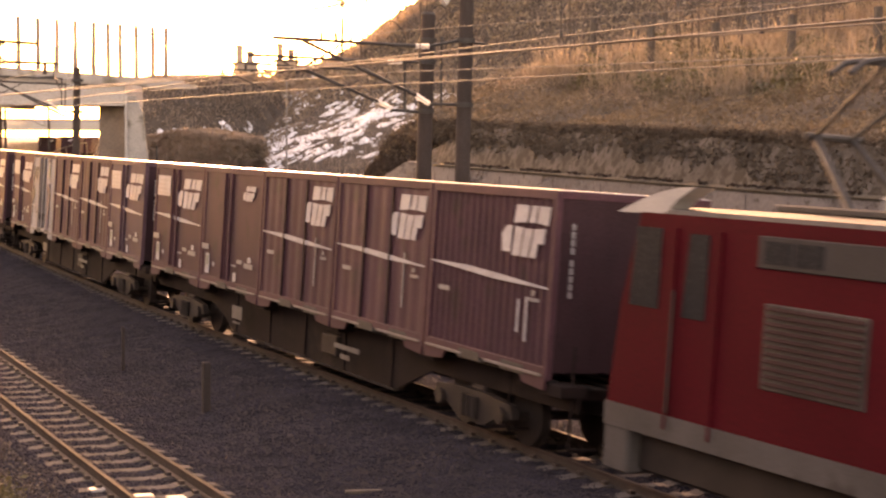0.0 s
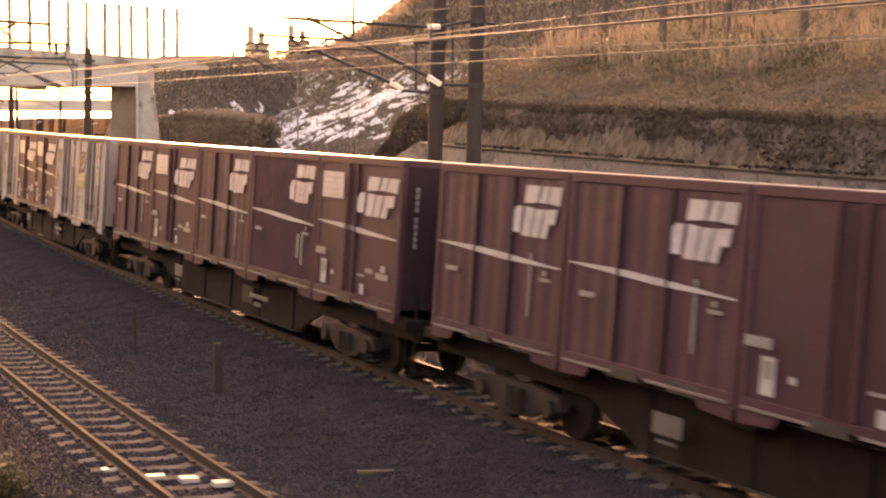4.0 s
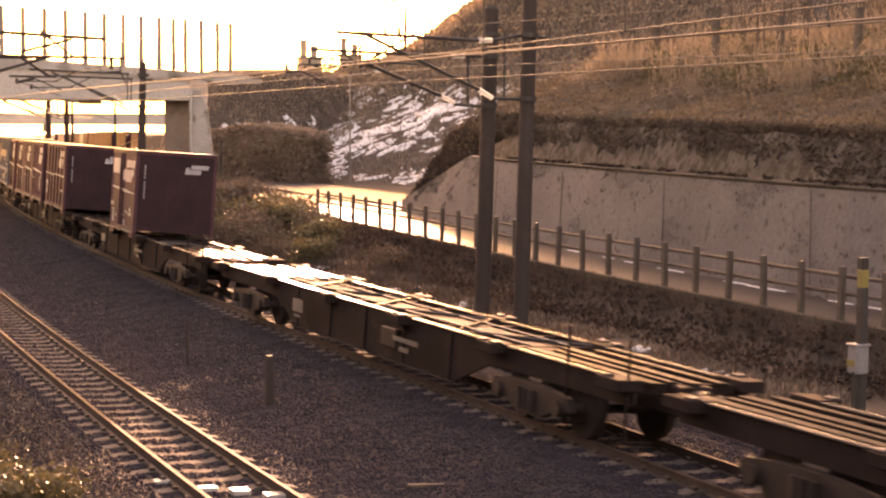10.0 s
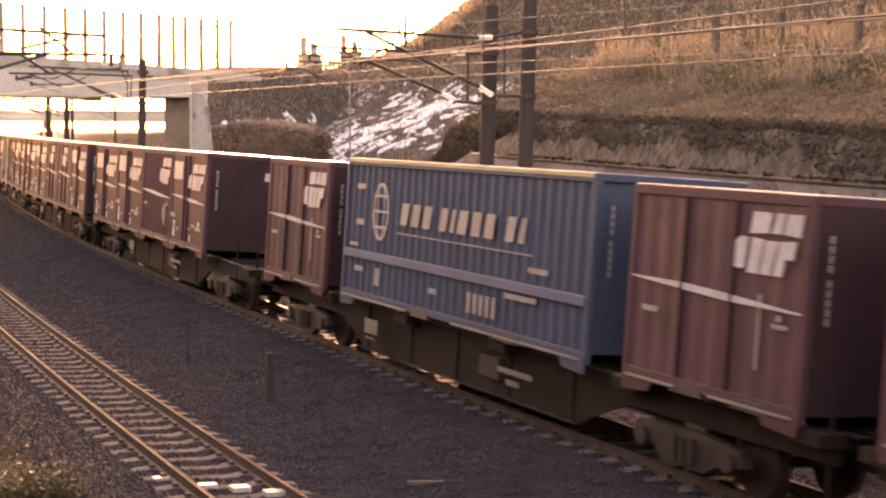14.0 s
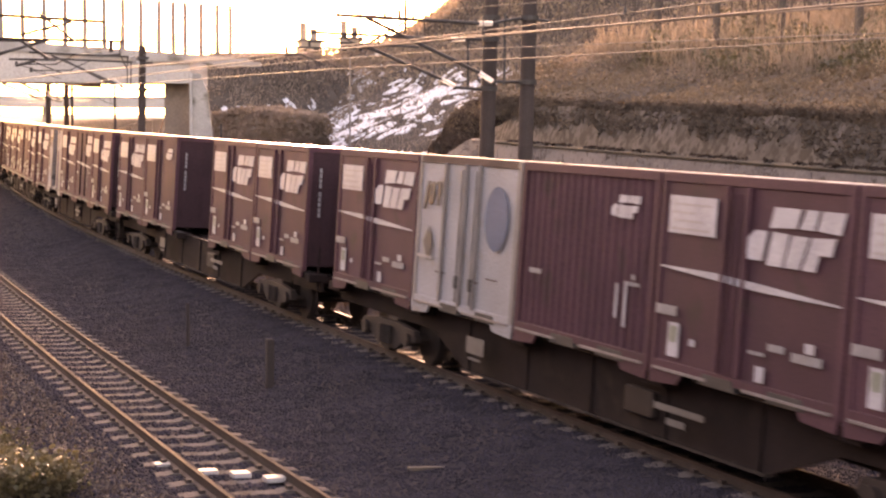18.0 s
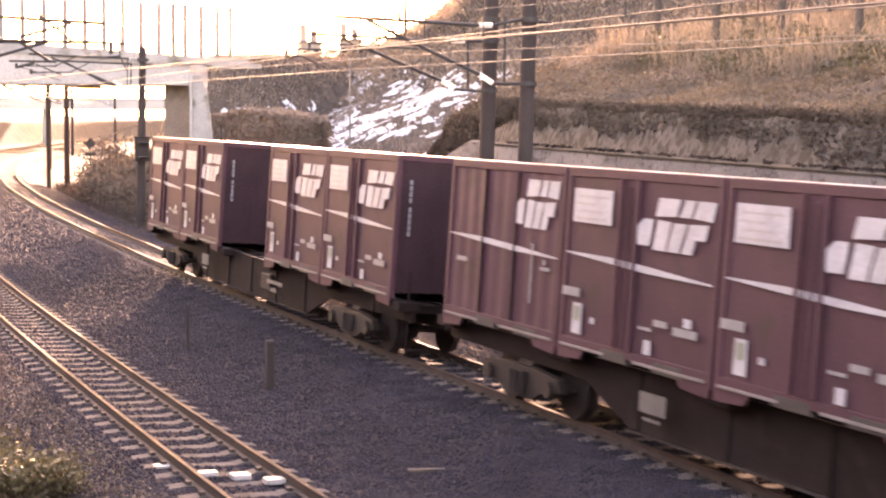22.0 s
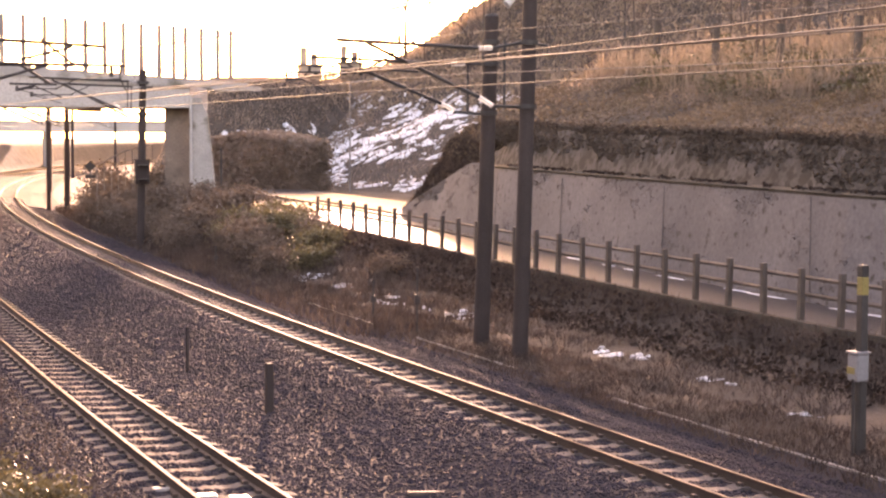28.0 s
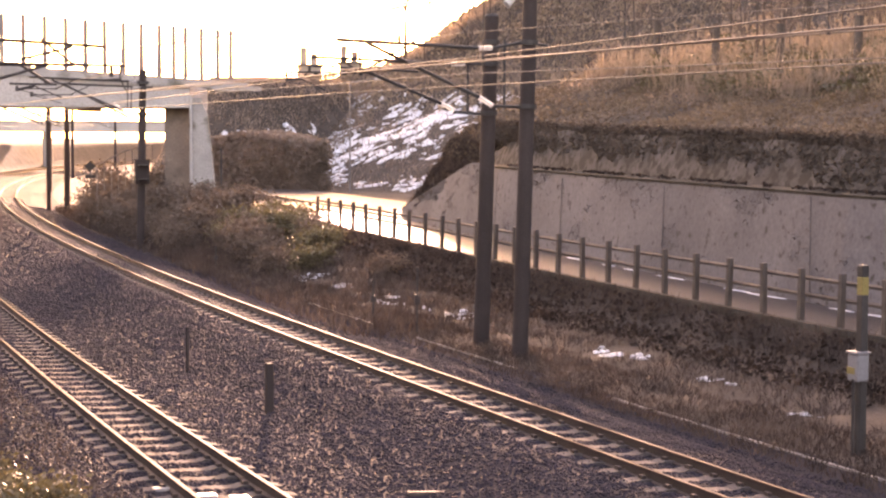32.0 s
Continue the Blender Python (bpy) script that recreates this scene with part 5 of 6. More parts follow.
def wagon_pose(n, t):
    c = middle_at(n, t)
    a, b = spot(c + 7, 0), spot(c - 7, 0)
    x = (b - a).normalized()
    m = Matrix.Translation((a + b) / 2) @ Matrix.Rotation(math.atan2(x.y, x.x), 4, "Z")
    return m @ Matrix.Rotation(-CANT, 4, "X")


def rolling_time(n, s):
    # when the middle of wagon n is s metres along the line
    a, b = -30.0, 60.0
    for _ in range(40):
        m = (a + b) / 2
        a, b = (m, b) if middle_at(n, m) > s else (a, m)
    return a


def motions():
    poses = {n: [(float(t), wagon_pose(n, float(t))) for t in range(0, 33)] for n in range(21)}
    for ob, n, x, z in MOVERS:
        walk(ob, [(t, m @ Matrix.Translation((x, 0, z))) for t, m in poses[n]])
        for axle in [o for o in ob.children_recursive if o.name.startswith("wheelset")]:
            # the wheels roll while their wagon is on the near part of the line
            hub = Matrix.Translation(axle.location)
            start = min(max(rolling_time(n, 95.0), 0.0), 31.0)
            stop = min(max(rolling_time(n, -18.0), start + 0.5), 32.0)
            first, last = round(start * FPS), round(stop * FPS)
            times = [k / FPS for k in range(first, last + 1)]
            rows = [(u, hub @ Matrix.Rotation((rear_at(times[0]) - rear_at(u)) / 0.43, 4, "Y")) for u in times]
            if first > 0:
                rows.insert(0, (0.0, rows[0][1]))
            if rows[-1][0] < 32.0:
                rows.append((32.0, rows[-1][1]))
            walk(axle, rows)


# ---- loose stones, grass and snow ----
RNG = np.random.default_rng(7)


def rand_rot(n):
    q = RNG.normal(size=(n, 4))
    q /= np.linalg.norm(q, axis=1, keepdims=True)
    w, x, y, z = q.T
    return np.stack([np.stack([1 - 2 * (y * y + z * z), 2 * (x * y - z * w), 2 * (x * z + y * w)], -1),
                     np.stack([2 * (x * y + z * w), 1 - 2 * (x * x + z * z), 2 * (y * z - x * w)], -1),
                     np.stack([2 * (x * z - y * w), 2 * (y * z + x * w), 1 - 2 * (x * x + y * y)], -1)], 1)


OCTA = np.array([(1, 0, 0), (-1, 0, 0), (0, 1, 0), (0, -1, 0), (0, 0, 1), (0, 0, -1)], float)
OCTA_F = np.array([(0, 2, 4), (2, 1, 4), (1, 3, 4), (3, 0, 4), (2, 0, 5), (1, 2, 5), (3, 1, 5), (0, 3, 5)])


def stones(name, centres, size, material, label):
    # angular crushed stones of uneven shape
    n = len(centres)
    k = (OCTA[None] * (0.75 + 0.7 * RNG.random((n, 6, 1))) + 0.35 * (RNG.random((n, 6, 3)) - 0.5)) * (size * (0.6 + 0.9 * RNG.random((n, 1, 1)) ** 2))
    v = np.einsum("nij,nkj->nki", rand_rot(n), k) + centres[:, None]
    loops = (OCTA_F[None] + (np.arange(n) * 6)[:, None, None]).ravel()
    ob = quick(name, 0, v.reshape(-1, 3), loops, np.full(n * 8, 3), material)
    tagged(ob, label, "ballast", kind="stuff")
    return ob


def scatter(n, s0, s1, d0, d1, lift=0.0, bias=1.0):
    s = s0 + (s1 - s0) * RNG.random(n) ** bias
    d = d0 + (d1 - d0) * RNG.random(n)
    x, y = plan(s, d)
    return s, d, np.stack([x, y, height(s, d) + lift], -1)


def off_sleepers(s, d):
    keep = np.ones(len(s), bool)
    for off, s0, low in ((0.0, -16.0, 0.0), (OFF2, -12.0, LOW2)):
        on = (np.abs(d - off) < 0.95) & (d - off > (-0.74 if off == 0.0 else -0.95)) & (np.abs((s - s0 + 0.305) % 0.61 - 0.305) < 0.11)
        rail = np.abs(np.abs(d - off) - 0.566) < 0.07
        keep &= ~(on | rail)
    return keep


def ballast():
    s, d, c = scatter(205000, -13, 32, -8.3, 2.75, 0.0, 1.35)
    k = off_sleepers(s, d)
    stones("ballast_stones", c[k], 0.0225, M_STONE, "loose grey crushed stone ballast round the sleepers")
    s, d, c = scatter(40000, 32, 80, -8.5, 2.6, 0.0, 1.3)
    k = off_sleepers(s, d)
    stones("ballast_stones", c[k], 0.032, M_STONE, "loose grey crushed stone ballast further along")


ballast()
_s1, _d1, _c1 = scatter(26000, -13, 26, -10.2, -6.9, 0.0)
stones("brown_gravel", _c1, 0.024, M_BROWNSTONE, "brown gravel and clods at the edge of the near track")


def blades(name, base, h, w, lean, material, label, category="grass", kind="stuff", parent=None):
    n = len(base)
    a = RNG.random(n) * 2 * math.pi
    hh = h * (0.45 + 0.85 * RNG.random(n))
    side = np.stack([np.cos(a), np.sin(a), np.zeros(n)], -1) * (w * (0.6 + 0.8 * RNG.random(n)))[:, None]
    b = RNG.random(n) * 2 * math.pi
    out = np.stack([np.cos(b), np.sin(b), np.zeros(n)], -1) * (lean * hh * RNG.random(n))[:, None]
    up = np.zeros((n, 3))
    up[:, 2] = hh
    mid = base + up * 0.6 + out * 0.45
    tip = base + up * (0.92 - 0.15 * RNG.random(n))[:, None] + out
    v = np.stack([base - side, base + side, mid + side * 0.7, mid - side * 0.7, tip], 1).reshape(-1, 3)
    o = (np.arange(n) * 5)[:, None]
    loops = np.concatenate([o + 0, o + 1, o + 2, o + 3, o + 3, o + 2, o + 4], 1).ravel()
    sizes = np.tile([4, 3], n)
    ob = quick(name, 0, v, loops, sizes, material)
    if parent is not None:
        ob.parent = parent
    else:
        tagged(ob, label, category, kind=kind)
    return ob


def leaves(name, c, size, material, parent=None, label="", category="shrubs"):
    n = len(c)
    q = np.array([(-1, -0.45, 0), (0, -0.6, 0.1), (1, 0, 0), (0, 0.6, 0.1), (-1, 0.45, 0)], float)
    v = np.einsum("nij,kj->nki", rand_rot(n), q) * (size * (0.5 + RNG.random(n)))[:, None, None] + c[:, None]
    o = (np.arange(n) * 5)[:, None]
    loops = (o + np.arange(5)[None]).ravel()
    ob = quick(name, 0, v.reshape(-1, 3), loops, np.full(n, 5), material)
    if parent is not None:
        ob.parent = parent
        if label:
            tagged(ob, label)
    else:
        tagged(ob, label, category, kind="stuff")
    return ob


def near_d(n, s0, s1, f0, f1, bias=1.0):
    s = s0 + (s1 - s0) * RNG.random(n) ** bias
    d = fence_d(s) + f0 + (f1 - f0) * RNG.random(n)
    x, y = plan(s, d)
    return s, d, np.stack([x, y, height(s, d) - 0.02], -1)


def bank_grass():
    s, d, b = near_d(52000, -12, 40, -5.2, -0.35)
    patch = wob(b[:, 0], b[:, 1], 0.9, 4.0) > -0.35
    blades("bank_grass", b[patch], 0.20, 0.007, 1.1, M_BANKGRASS, "dry brown winter grass on the bank beside the track")
    s, d, b = scatter(26000, -13, 34, 2.75, 4.6)
    blades("trackside_weeds", b, 0.13, 0.007, 1.3, M_BANKGRASS, "short withered weeds between gravel and bank")
    s, d, b = scatter(9000, 30, 80, 2.6, 5.0)
    blades("trackside_weeds", b, 0.32, 0.012, 1.0, M_BANKGRASS, "withered weeds beside the far ballast")
    s, d, b = near_d(9000, -12, 42, -0.95, -0.3)
    blades("bank_top_grass", b, 0.30, 0.008, 1.2, M_BANKGRASS, "long dry grass hanging over the bank edge")
    s, d, b = near_d(17000, 12, 75, -7.0, -0.4)
    blades("verge_grass", b, 0.40, 0.012, 0.9, M_BANKGRASS, "tangled dry grass on the far verge")
    s, d, b = scatter(9000, -14, 20, -11.2, -8.5)
    blades("near_grass", b[::2], 0.16, 0.007, 0.9, M_BANKGRASS, "short dry grass beside the near track")
    s, d, b = scatter(22000, -14, 22, -9.0, -6.95)
    b = b[wob(b[:, 0], b[:, 1], 1.4, 6.0) > -0.4]
    blades("near_weeds", b[::3], 0.11, 0.008, 1.3, M_BANKGRASS, "low withered weeds on the edge of the near track")
    # rough growth in the ditch and on the bank's face, dark to paint in its shade
    s, d, b = near_d(9000, -12, 38, -2.2, -0.5)
    b[:, 2] += RNG.random(len(b)) * 0.22
    leaves("bank_brush", b, 0.05, M_DARKBRUSH, None, "brown withered brush on the bank face")


bank_grass()


def hill_growth():
    s = -14 + 57 * RNG.random(150000)
    q = 0.3 + 24 * RNG.random(len(s)) ** 1.25
    d = wall_d(s) + 0.6 + q
    ok = s < 42.2 - q * 0.35
    s, d, q = s[ok], d[ok], q[ok]
    x, y = plan(s, d)
    base = np.stack([x, y, height(s, d)], -1)
    mass = 0.5 + 0.5 * wob(x, y, 0.45, 5.0)
    c = base.copy()
    c[:, 2] += RNG.random(len(c)) ** 1.5 * (0.12 + 0.55 * np.clip(mass, 0, 1.2))
    low = q < 5.5 + 2.0 * wob(x, y, 0.5, 8.0)
    leaves("hillside_brush", c[~low], 0.045, M_BRUSH, None, "brown withered brush covering the upper cutting side")
    leaves("hillside_creeper", c[low], 0.045, M_LOWGROWTH, None, "darker olive growth low on the cutting side")
    pick = (RNG.random(len(base)) < 0.14) & ~low
    blades("hillside_grass", base[pick], 0.8, 0.02, 0.9, M_GRASS, "long dry grass on the cutting side")
    # pale reeds and bamboo grass along the crest, glowing against the light
    s = -14 + 54 * RNG.random(20000) ** 1.15
    d = wall_d(s) + 6.0 + 12 * RNG.random(len(s)) ** 1.3
    x, y = plan(s, d)
    base = np.stack([x, y, height(s, d)], -1)
    k = wob(x, y, 0.8, 2.0)
    for low, high, h, label in ((-0.1, 0.45, 1.1, "pale dry reeds along the top of the cutting"), (0.45, 9.0, 1.9, "tall pale bamboo grass along the top of the cutting")):
        blades("crest_reeds", base[(k > low) & (k <= high)], h, 0.017, 1.0, M_REED, label)
    # growth hanging over the wall's top in clumps
    s = -14 + 46 * RNG.random(46000)
    lush = np.clip(0.72 + 0.4 * wob(s, s * 0.3, 0.7, 1.0) + 0.2 * wob(s, s * 0.9, 2.9, 4.0) + 0.45 * (1 - smooth(0, 12, s)), 0.15, 1.15)
    hang = RNG.random(len(s)) ** 1.1 * lush
    x, y = plan(s, wall_d(s) + 0.95 - 0.43 * np.clip(hang, 0, 1) + 0.16 * RNG.random(len(hang)))
    z = 4.3 + 0.018 * s - 1.05 * hang + 0.2 * RNG.random(len(hang))
    leaves("wall_top_creeper", np.stack([x, y, z], -1), 0.042, M_VINE, None, "withered creeper hanging over the wall top")
    s = -14 + 42 * RNG.random(5200)
    s = s[wob(s, s * 0.2, 1.3, 3.0) + 0.4 * RNG.random(len(s)) > 0.0]
    x, y = plan(s, wall_d(s) + 0.36 + 0.16 * RNG.random(len(s)))
    leaves("ledge_moss", np.stack([x, y, 3.21 + 0.006 * s + 0.16 * RNG.random(len(s)) - 0.10], -1), 0.045, M_DARKBRUSH, None, "withered growth along the wall ledge")
    # small tufts of moss on the wall's face, thickest under the ledge and along old cracks
    s = -14 + 56 * RNG.random(60000)
    u = RNG.random(len(s))
    k = wob(s, u * 4.0, 0.9, 2.5) + 0.5 * wob(s, u * 9.0, 2.6, 5.0) + 0.55 * u ** 3 + 0.5 * smooth(27, 36, s) * smooth(0.3, 0.9, u)
    ok = k + 0.5 * RNG.random(len(s)) > 0.95
    s, u = s[ok], u[ok]
    fall = np.where(s > 26, 3.9 - 0.205 * (s - 29.5), 9.0)
    led = np.minimum(3.17 + 0.006 * s, fall)
    z = 0.8 + (led - 0.8) * u
    x, y = plan(s, wall_d(s) + 0.12 * (led - 0.2) * (z - 0.55) / (led - 0.55) - 0.006)
    leaves("wall_moss", np.stack([x, y, z], -1), 0.018, M_VINE, None, "dark moss tufts on the concrete wall face", "moss")
    # rough grass on the rounded end of the cutting beyond the wall
    s = 28.6 + 14.4 * RNG.random(26000)
    d = wall_d(s) + 0.2 + 1.9 * RNG.random(len(s)) ** 1.5
    x, y = plan(s, d)
    base = np.stack([x, y, height(s, d) - 0.02], -1)
    keep = base[:, 2] > 0.9
    blades("mound_grass", base[keep], 0.28, 0.014, 1.3, M_BANKGRASS, "matted brown grass on the end of the cutting")
    leaves("mound_brush", base[keep][::3] + np.array([0, 0, 0.08]), 0.06, M_DARKBRUSH, None, "brown withered brush on the end of the cutting")
    # leafy scrub along the fence on top, catching the light
    s = -14 + 44 * RNG.random(60000)
    q = 6.0 + 5.5 * RNG.random(len(s))
    d = wall_d(s) + q
    x, y = plan(s, d)
    k = wob(x, y, 0.9, 7.0)
    ok = k > -0.15
    up = RNG.random(len(s)) * (0.3 + 1.3 * np.clip(k, 0, 1))
    c = np.stack([x, y, height(s, d) + up], -1)[ok]
    leaves("crest_scrub", c, 0.06, M_BUSH, None, "leafy scrub along the top of the cutting")


hill_growth()


def shrub(name, w, h, n, material, label, seed):
    thing = empty(name)
    r = np.random.default_rng(seed)
    for i in range(9):
        bm = bmesh.new()
        a = i * 2.4
        top = Vector((math.cos(a) * w * 0.36 * r.random(), math.sin(a) * w * 0.36 * r.random(), h * (0.55 + 0.4 * r.random())))
        mid = Vector((top.x * 0.35, top.y * 0.35, top.z * 0.5))
        rod(bm, (0.1 * math.cos(a), 0.1 * math.sin(a), -0.1), mid, 0.025, 0.016, 5)
        rod(bm, mid, top, 0.016, 0.004, 5)
        part("stem", bm, M_BARK, thing)
    k = 16
    cc = np.stack([(r.random(k) - 0.5) * w * 0.8, (r.random(k) - 0.5) * w * 0.8, h * (0.25 + 0.6 * r.random(k))], -1)
    pick = r.integers(0, k, n)
    c = cc[pick] + r.normal(size=(n, 3)) * np.array([0.15 * w, 0.15 * w, 0.12 * h])
    c[:, 2] = np.clip(c[:, 2], 0.02, h * 1.1)
    leaves("foliage", c, 0.055, material, thing)
    tagged(thing, label, "shrub", "shrubs on the verge")
    return thing


def shrubs():
    kinds = [shrub("shrub", 2.2, 1.5, 1500, M_SHRUB, "bare brown shrub on the railway verge", 1), shrub("shrub", 2.0, 1.2, 1700, M_BUSH, "low dark green shrub on the railway verge", 2), shrub("shrub", 1.6, 1.9, 1200, M_SHRUB, "upright brown shrub with bare twigs", 3)]
    verge = [(27, 5.4, 1, 0.75), (30, 6.6, 1, 0.9), (33, 5.2, 0, 0.9), (35.5, 7.2, 1, 1.1), (38, 5.6, 1, 0.85), (41, 7.0, 1, 1.1), (44, 8.6, 1, 0.8), (43, 5.0, 0, 1.1), (47, 6.4, 0, 1.3), (51, 5.2, 2, 1.1), (54, 7.4, 0, 1.2), (58, 5.2, 0, 1.5), (62, 6.8, 2, 1.4), (66, 5.4, 0, 1.5), (71, 6.2, 0, 1.4), (49, 8.6, 2, 0.8), (57, 9.0, 0, 0.9), (77, 5.6, 2, 1.5), (36, 4.6, 2, 0.5)]
    infill = [(23, 6.7, 0, 0.5), (-2.4, -8.25, 1, 0.55), (-3.2, -8.45, 1, 0.6), (-2.9, -8.0, 1, 0.4), (40, 3.7, 0, 0.8), (46, 3.9, 0, 0.9), (50, 3.7, 2, 0.9), (55, 3.9, 0, 1.1), (60, 3.8, 0, 1.1), (64, 4.0, 2, 1.0), (36, 5.8, 0, 0.9), (31, 4.7, 0, 0.7), (28, 4.3, 0, 0.6), (69, 4.1, 0, 1.1), (38, 8.2, 0, 0.8), (33, 7.6, 0, 0.7), (47, 8.4, 0, 1.0), (53, 5.8, 0, 1.2), (-1.2, -8.7, 1, 0.5)]
    spots = verge + infill
    used = set()
    for i, (s, d, k, sc) in enumerate(spots):
        z = float(height(s, d)) - 0.03
        m = at(s, d, z, i * 67.0) @ Matrix.Scale(sc, 4)
        if k in used:
            ob = copy_thing(kinds[k], m)
            ob.matrix_basis = m
        else:
            kinds[k].matrix_basis = m
            used.add(k)


shrubs()


def hedge():
    thing = empty("clipped_hedge", Matrix.Translation((-11.9, 106.0, 0.75)) @ Matrix.Rotation(radians(-38), 4, "Z"))
    tagged(thing, "tall dark brown boxy hedge beside the lane", "hedge")
    L, W, H = 8.4, 3.2, 3.7
    bm = bmesh.new()
    box(bm, -L / 2 + 0.3, L / 2 - 0.3, -W / 2 + 0.3, W / 2 - 0.3, -0.3, H - 0.35, 0.25)
    part("core", bm, M_BRUSH, thing)
    n = 16000
    p = (RNG.random((n, 3)) - 0.5) * np.array([L, W, 0])
    p[:, 2] = RNG.random(n) * H
    face = RNG.integers(0, 3, n)
    sg = np.where(RNG.random(n) < 0.5, -1, 1)
    p[face == 0, 0] = sg[face == 0] * (L / 2)
    p[face == 1, 1] = sg[face == 1] * (W / 2)
    p[face == 2, 2] = H
    p += RNG.normal(size=p.shape) * 0.17
    p[:, 2] = np.clip(p[:, 2], 0, H * 1.06) - 0.12 * np.abs(p[:, 0]) * (p[:, 2] / H)
    leaves("foliage", p, 0.10, M_BRUSH, thing)


hedge()


# ---- snow ----
def snow_patch(bm, x0, y0, r, ang, thick, ground, slim=0.42):
    n = 14
    ring, inner = [], []
    ph = RNG.random(4) * 6.28
    c, s = math.cos(ang), math.sin(ang)
    for i in range(n):
        a = 2 * math.pi * i / n
        k = r * (1 + 0.35 * math.sin(2 * a + ph[0]) + 0.25 * math.sin(3 * a + ph[1]) + 0.15 * math.sin(5 * a + ph[2]))
        u, v = k * math.cos(a), slim * k * math.sin(a)
        for lst, f, z in ((ring, 1.0, -0.03), (inner, 0.8, thick)):
            x, y = x0 + (u * c - v * s) * f, y0 + (u * s + v * c) * f
            lst.append(bm.verts.new((x, y, ground(x, y) + z)))
    for i in range(n):
        bm.faces.new((ring[i], ring[(i + 1) % n], inner[(i + 1) % n], inner[i]))
    mid = bm.verts.new((x0, y0, ground(x0, y0) + thick * 1.3))
    for i in range(n):
        bm.faces.new((inner[i], inner[(i + 1) % n], mid))


_gs = np.arange(-20, 140, 0.5)
_gx, _gy = plan(_gs, 0 * _gs)


def to_line(x, y):
    s = 0.0
    i = int(np.argmin((_gx - x) ** 2 + (_gy - y) ** 2))
    a = heading(_gs[i])
    vx, vy = x - _gx[i], y - _gy[i]
    return _gs[i] - vx * math.sin(a) + vy * math.cos(a), vx * math.cos(a) + vy * math.sin(a)


def ground_z(x, y):
    s, d = to_line(x, y)
    return float(height(s, d))


def snow():
    for s, d, r, ang in ((25.5, 4.9, 1.2, 10), (22.3, 5.0, 0.5, 60), (18.3, 5.0, 0.9, 10), (16.0, 5.2, 0.4, 40), (13.9, 5.4, 0.7, 20), (6.3, 5.3, 0.55, 10), (5.2, 5.5, 0.4, 30), (2.5, 5.3, 0.35, 10), (1.3, 5.2, 0.2, 70), (-1.55, 4.7, 0.3, 0), (46.4, 3.5, 0.7, 10)):
        for k in range(11 if r > 0.45 else 6):
            bm = bmesh.new()
            p = spot(s + r * 1.9 * (RNG.random() - 0.5), d + r * 0.8 * (RNG.random() - 0.5))
            snow_patch(bm, p.x, p.y, r * (0.10 + 0.30 * RNG.random() ** 2), heading(s) + math.pi / 2 + radians(ang + 60 * RNG.random()), 0.035, ground_z, 0.3 + 0.4 * RNG.random())
            tagged(part("snow_patch", bm, M_SNOW, smooth_faces=True), "thin crumbling patch of old snow on the grass", "snow", "snow patches")
    # ribbons of snow along the road's far edge
    for s in (-2.4, -1.2, 1.9, 3.1, 4.4, 7.6, 8.9, 12.4, 15.0, 16.6, 19.0):
        bm = bmesh.new()
        d = float(wall_d(s)) - 0.22
        p = spot(s, d)
        snow_patch(bm, p.x, p.y, 0.35 + 0.4 * RNG.random(), heading(s) + math.pi / 2, 0.02, lambda x, y: 0.75, 0.06)
        tagged(part("snow_patch", bm, M_SNOW, smooth_faces=True), "strip of old snow along the wall foot", "snow", "snow patches")
    bm = bmesh.new()
    k = 0
    while k < 620:
        x, y = -20 + 40 * RNG.random(), 98 + 34 * RNG.random()
        t = float(far_hill(x, y))
        if 0.5 < t < 13.5 and x + 0.105 * y > -4.5 and wob(np.array([x]), np.array([y]), 0.3, 9.0)[0] > -0.45 and (x > -7.5 or ground_z(x, y) < 5.0):
            snow_patch(bm, x, y, 0.10 + 0.95 * RNG.random() ** 3, RNG.random() * 1.5 - 1.3, 0.08, ground_z, 0.2 + 0.5 * RNG.random())
            k += 1
    k = 0
    while k < 240:
        x, y = -17 + 10 * RNG.random(), 110 + 15 * RNG.random()
        if 1.0 < ground_z(x, y) < 3.4 + 2.2 * RNG.random():
            snow_patch(bm, x, y, 0.10 + 0.4 * RNG.random() ** 2, RNG.random() * 1.2 - 1.0, 0.06, ground_z, 0.25 + 0.5 * RNG.random())
            k += 1
    snow_patch(bm, -0.6, 114.0, 2.0, 0.3, 0.15, ground_z, 0.55)
    tagged(part("hillside_snow", bm, M_SNOW, smooth_faces=True), "broken old snow on the far hillside", "snow", kind="stuff")
    s = 55 + 75 * RNG.random(110000)
    d = 12 + 34 * RNG.random(len(s))
    x, y = plan(s, d)
    t = far_hill(x, y)
    ok = (t > 0.2) & (t < 45)
    ok &= (t > 13.5) | (RNG.random(len(t)) < np.where(((x + 14.2) / 10.5) ** 2 + ((y - 133) / 19.0) ** 2 < 1.1, 0.8, 0.3))
    base = np.stack([x, y, height(s, d) - 0.03], -1)[ok]
    n = 17000
    a, rr = 6.283 * RNG.random(n), np.sqrt(RNG.random(n)) * 1.05
    x, y = -14.2 + 10.5 * rr * np.cos(a), 133 + 19.0 * rr * np.sin(a)
    near = y < 136
    c = np.array([(u, v, ground_z(u, v) + 0.25 * RNG.random()) for u, v in zip(x[near], y[near])])
    leaves("knoll_brush", c, 0.09, M_BRUSH, None, "brown withered scrub on the knoll")
    # reeds and brush whose pale colour stands in for bright haze up there
    s = 46 + 110 * RNG.random(90000)
    d = 14 + 75 * RNG.random(len(s))
    x, y = plan(s, d)
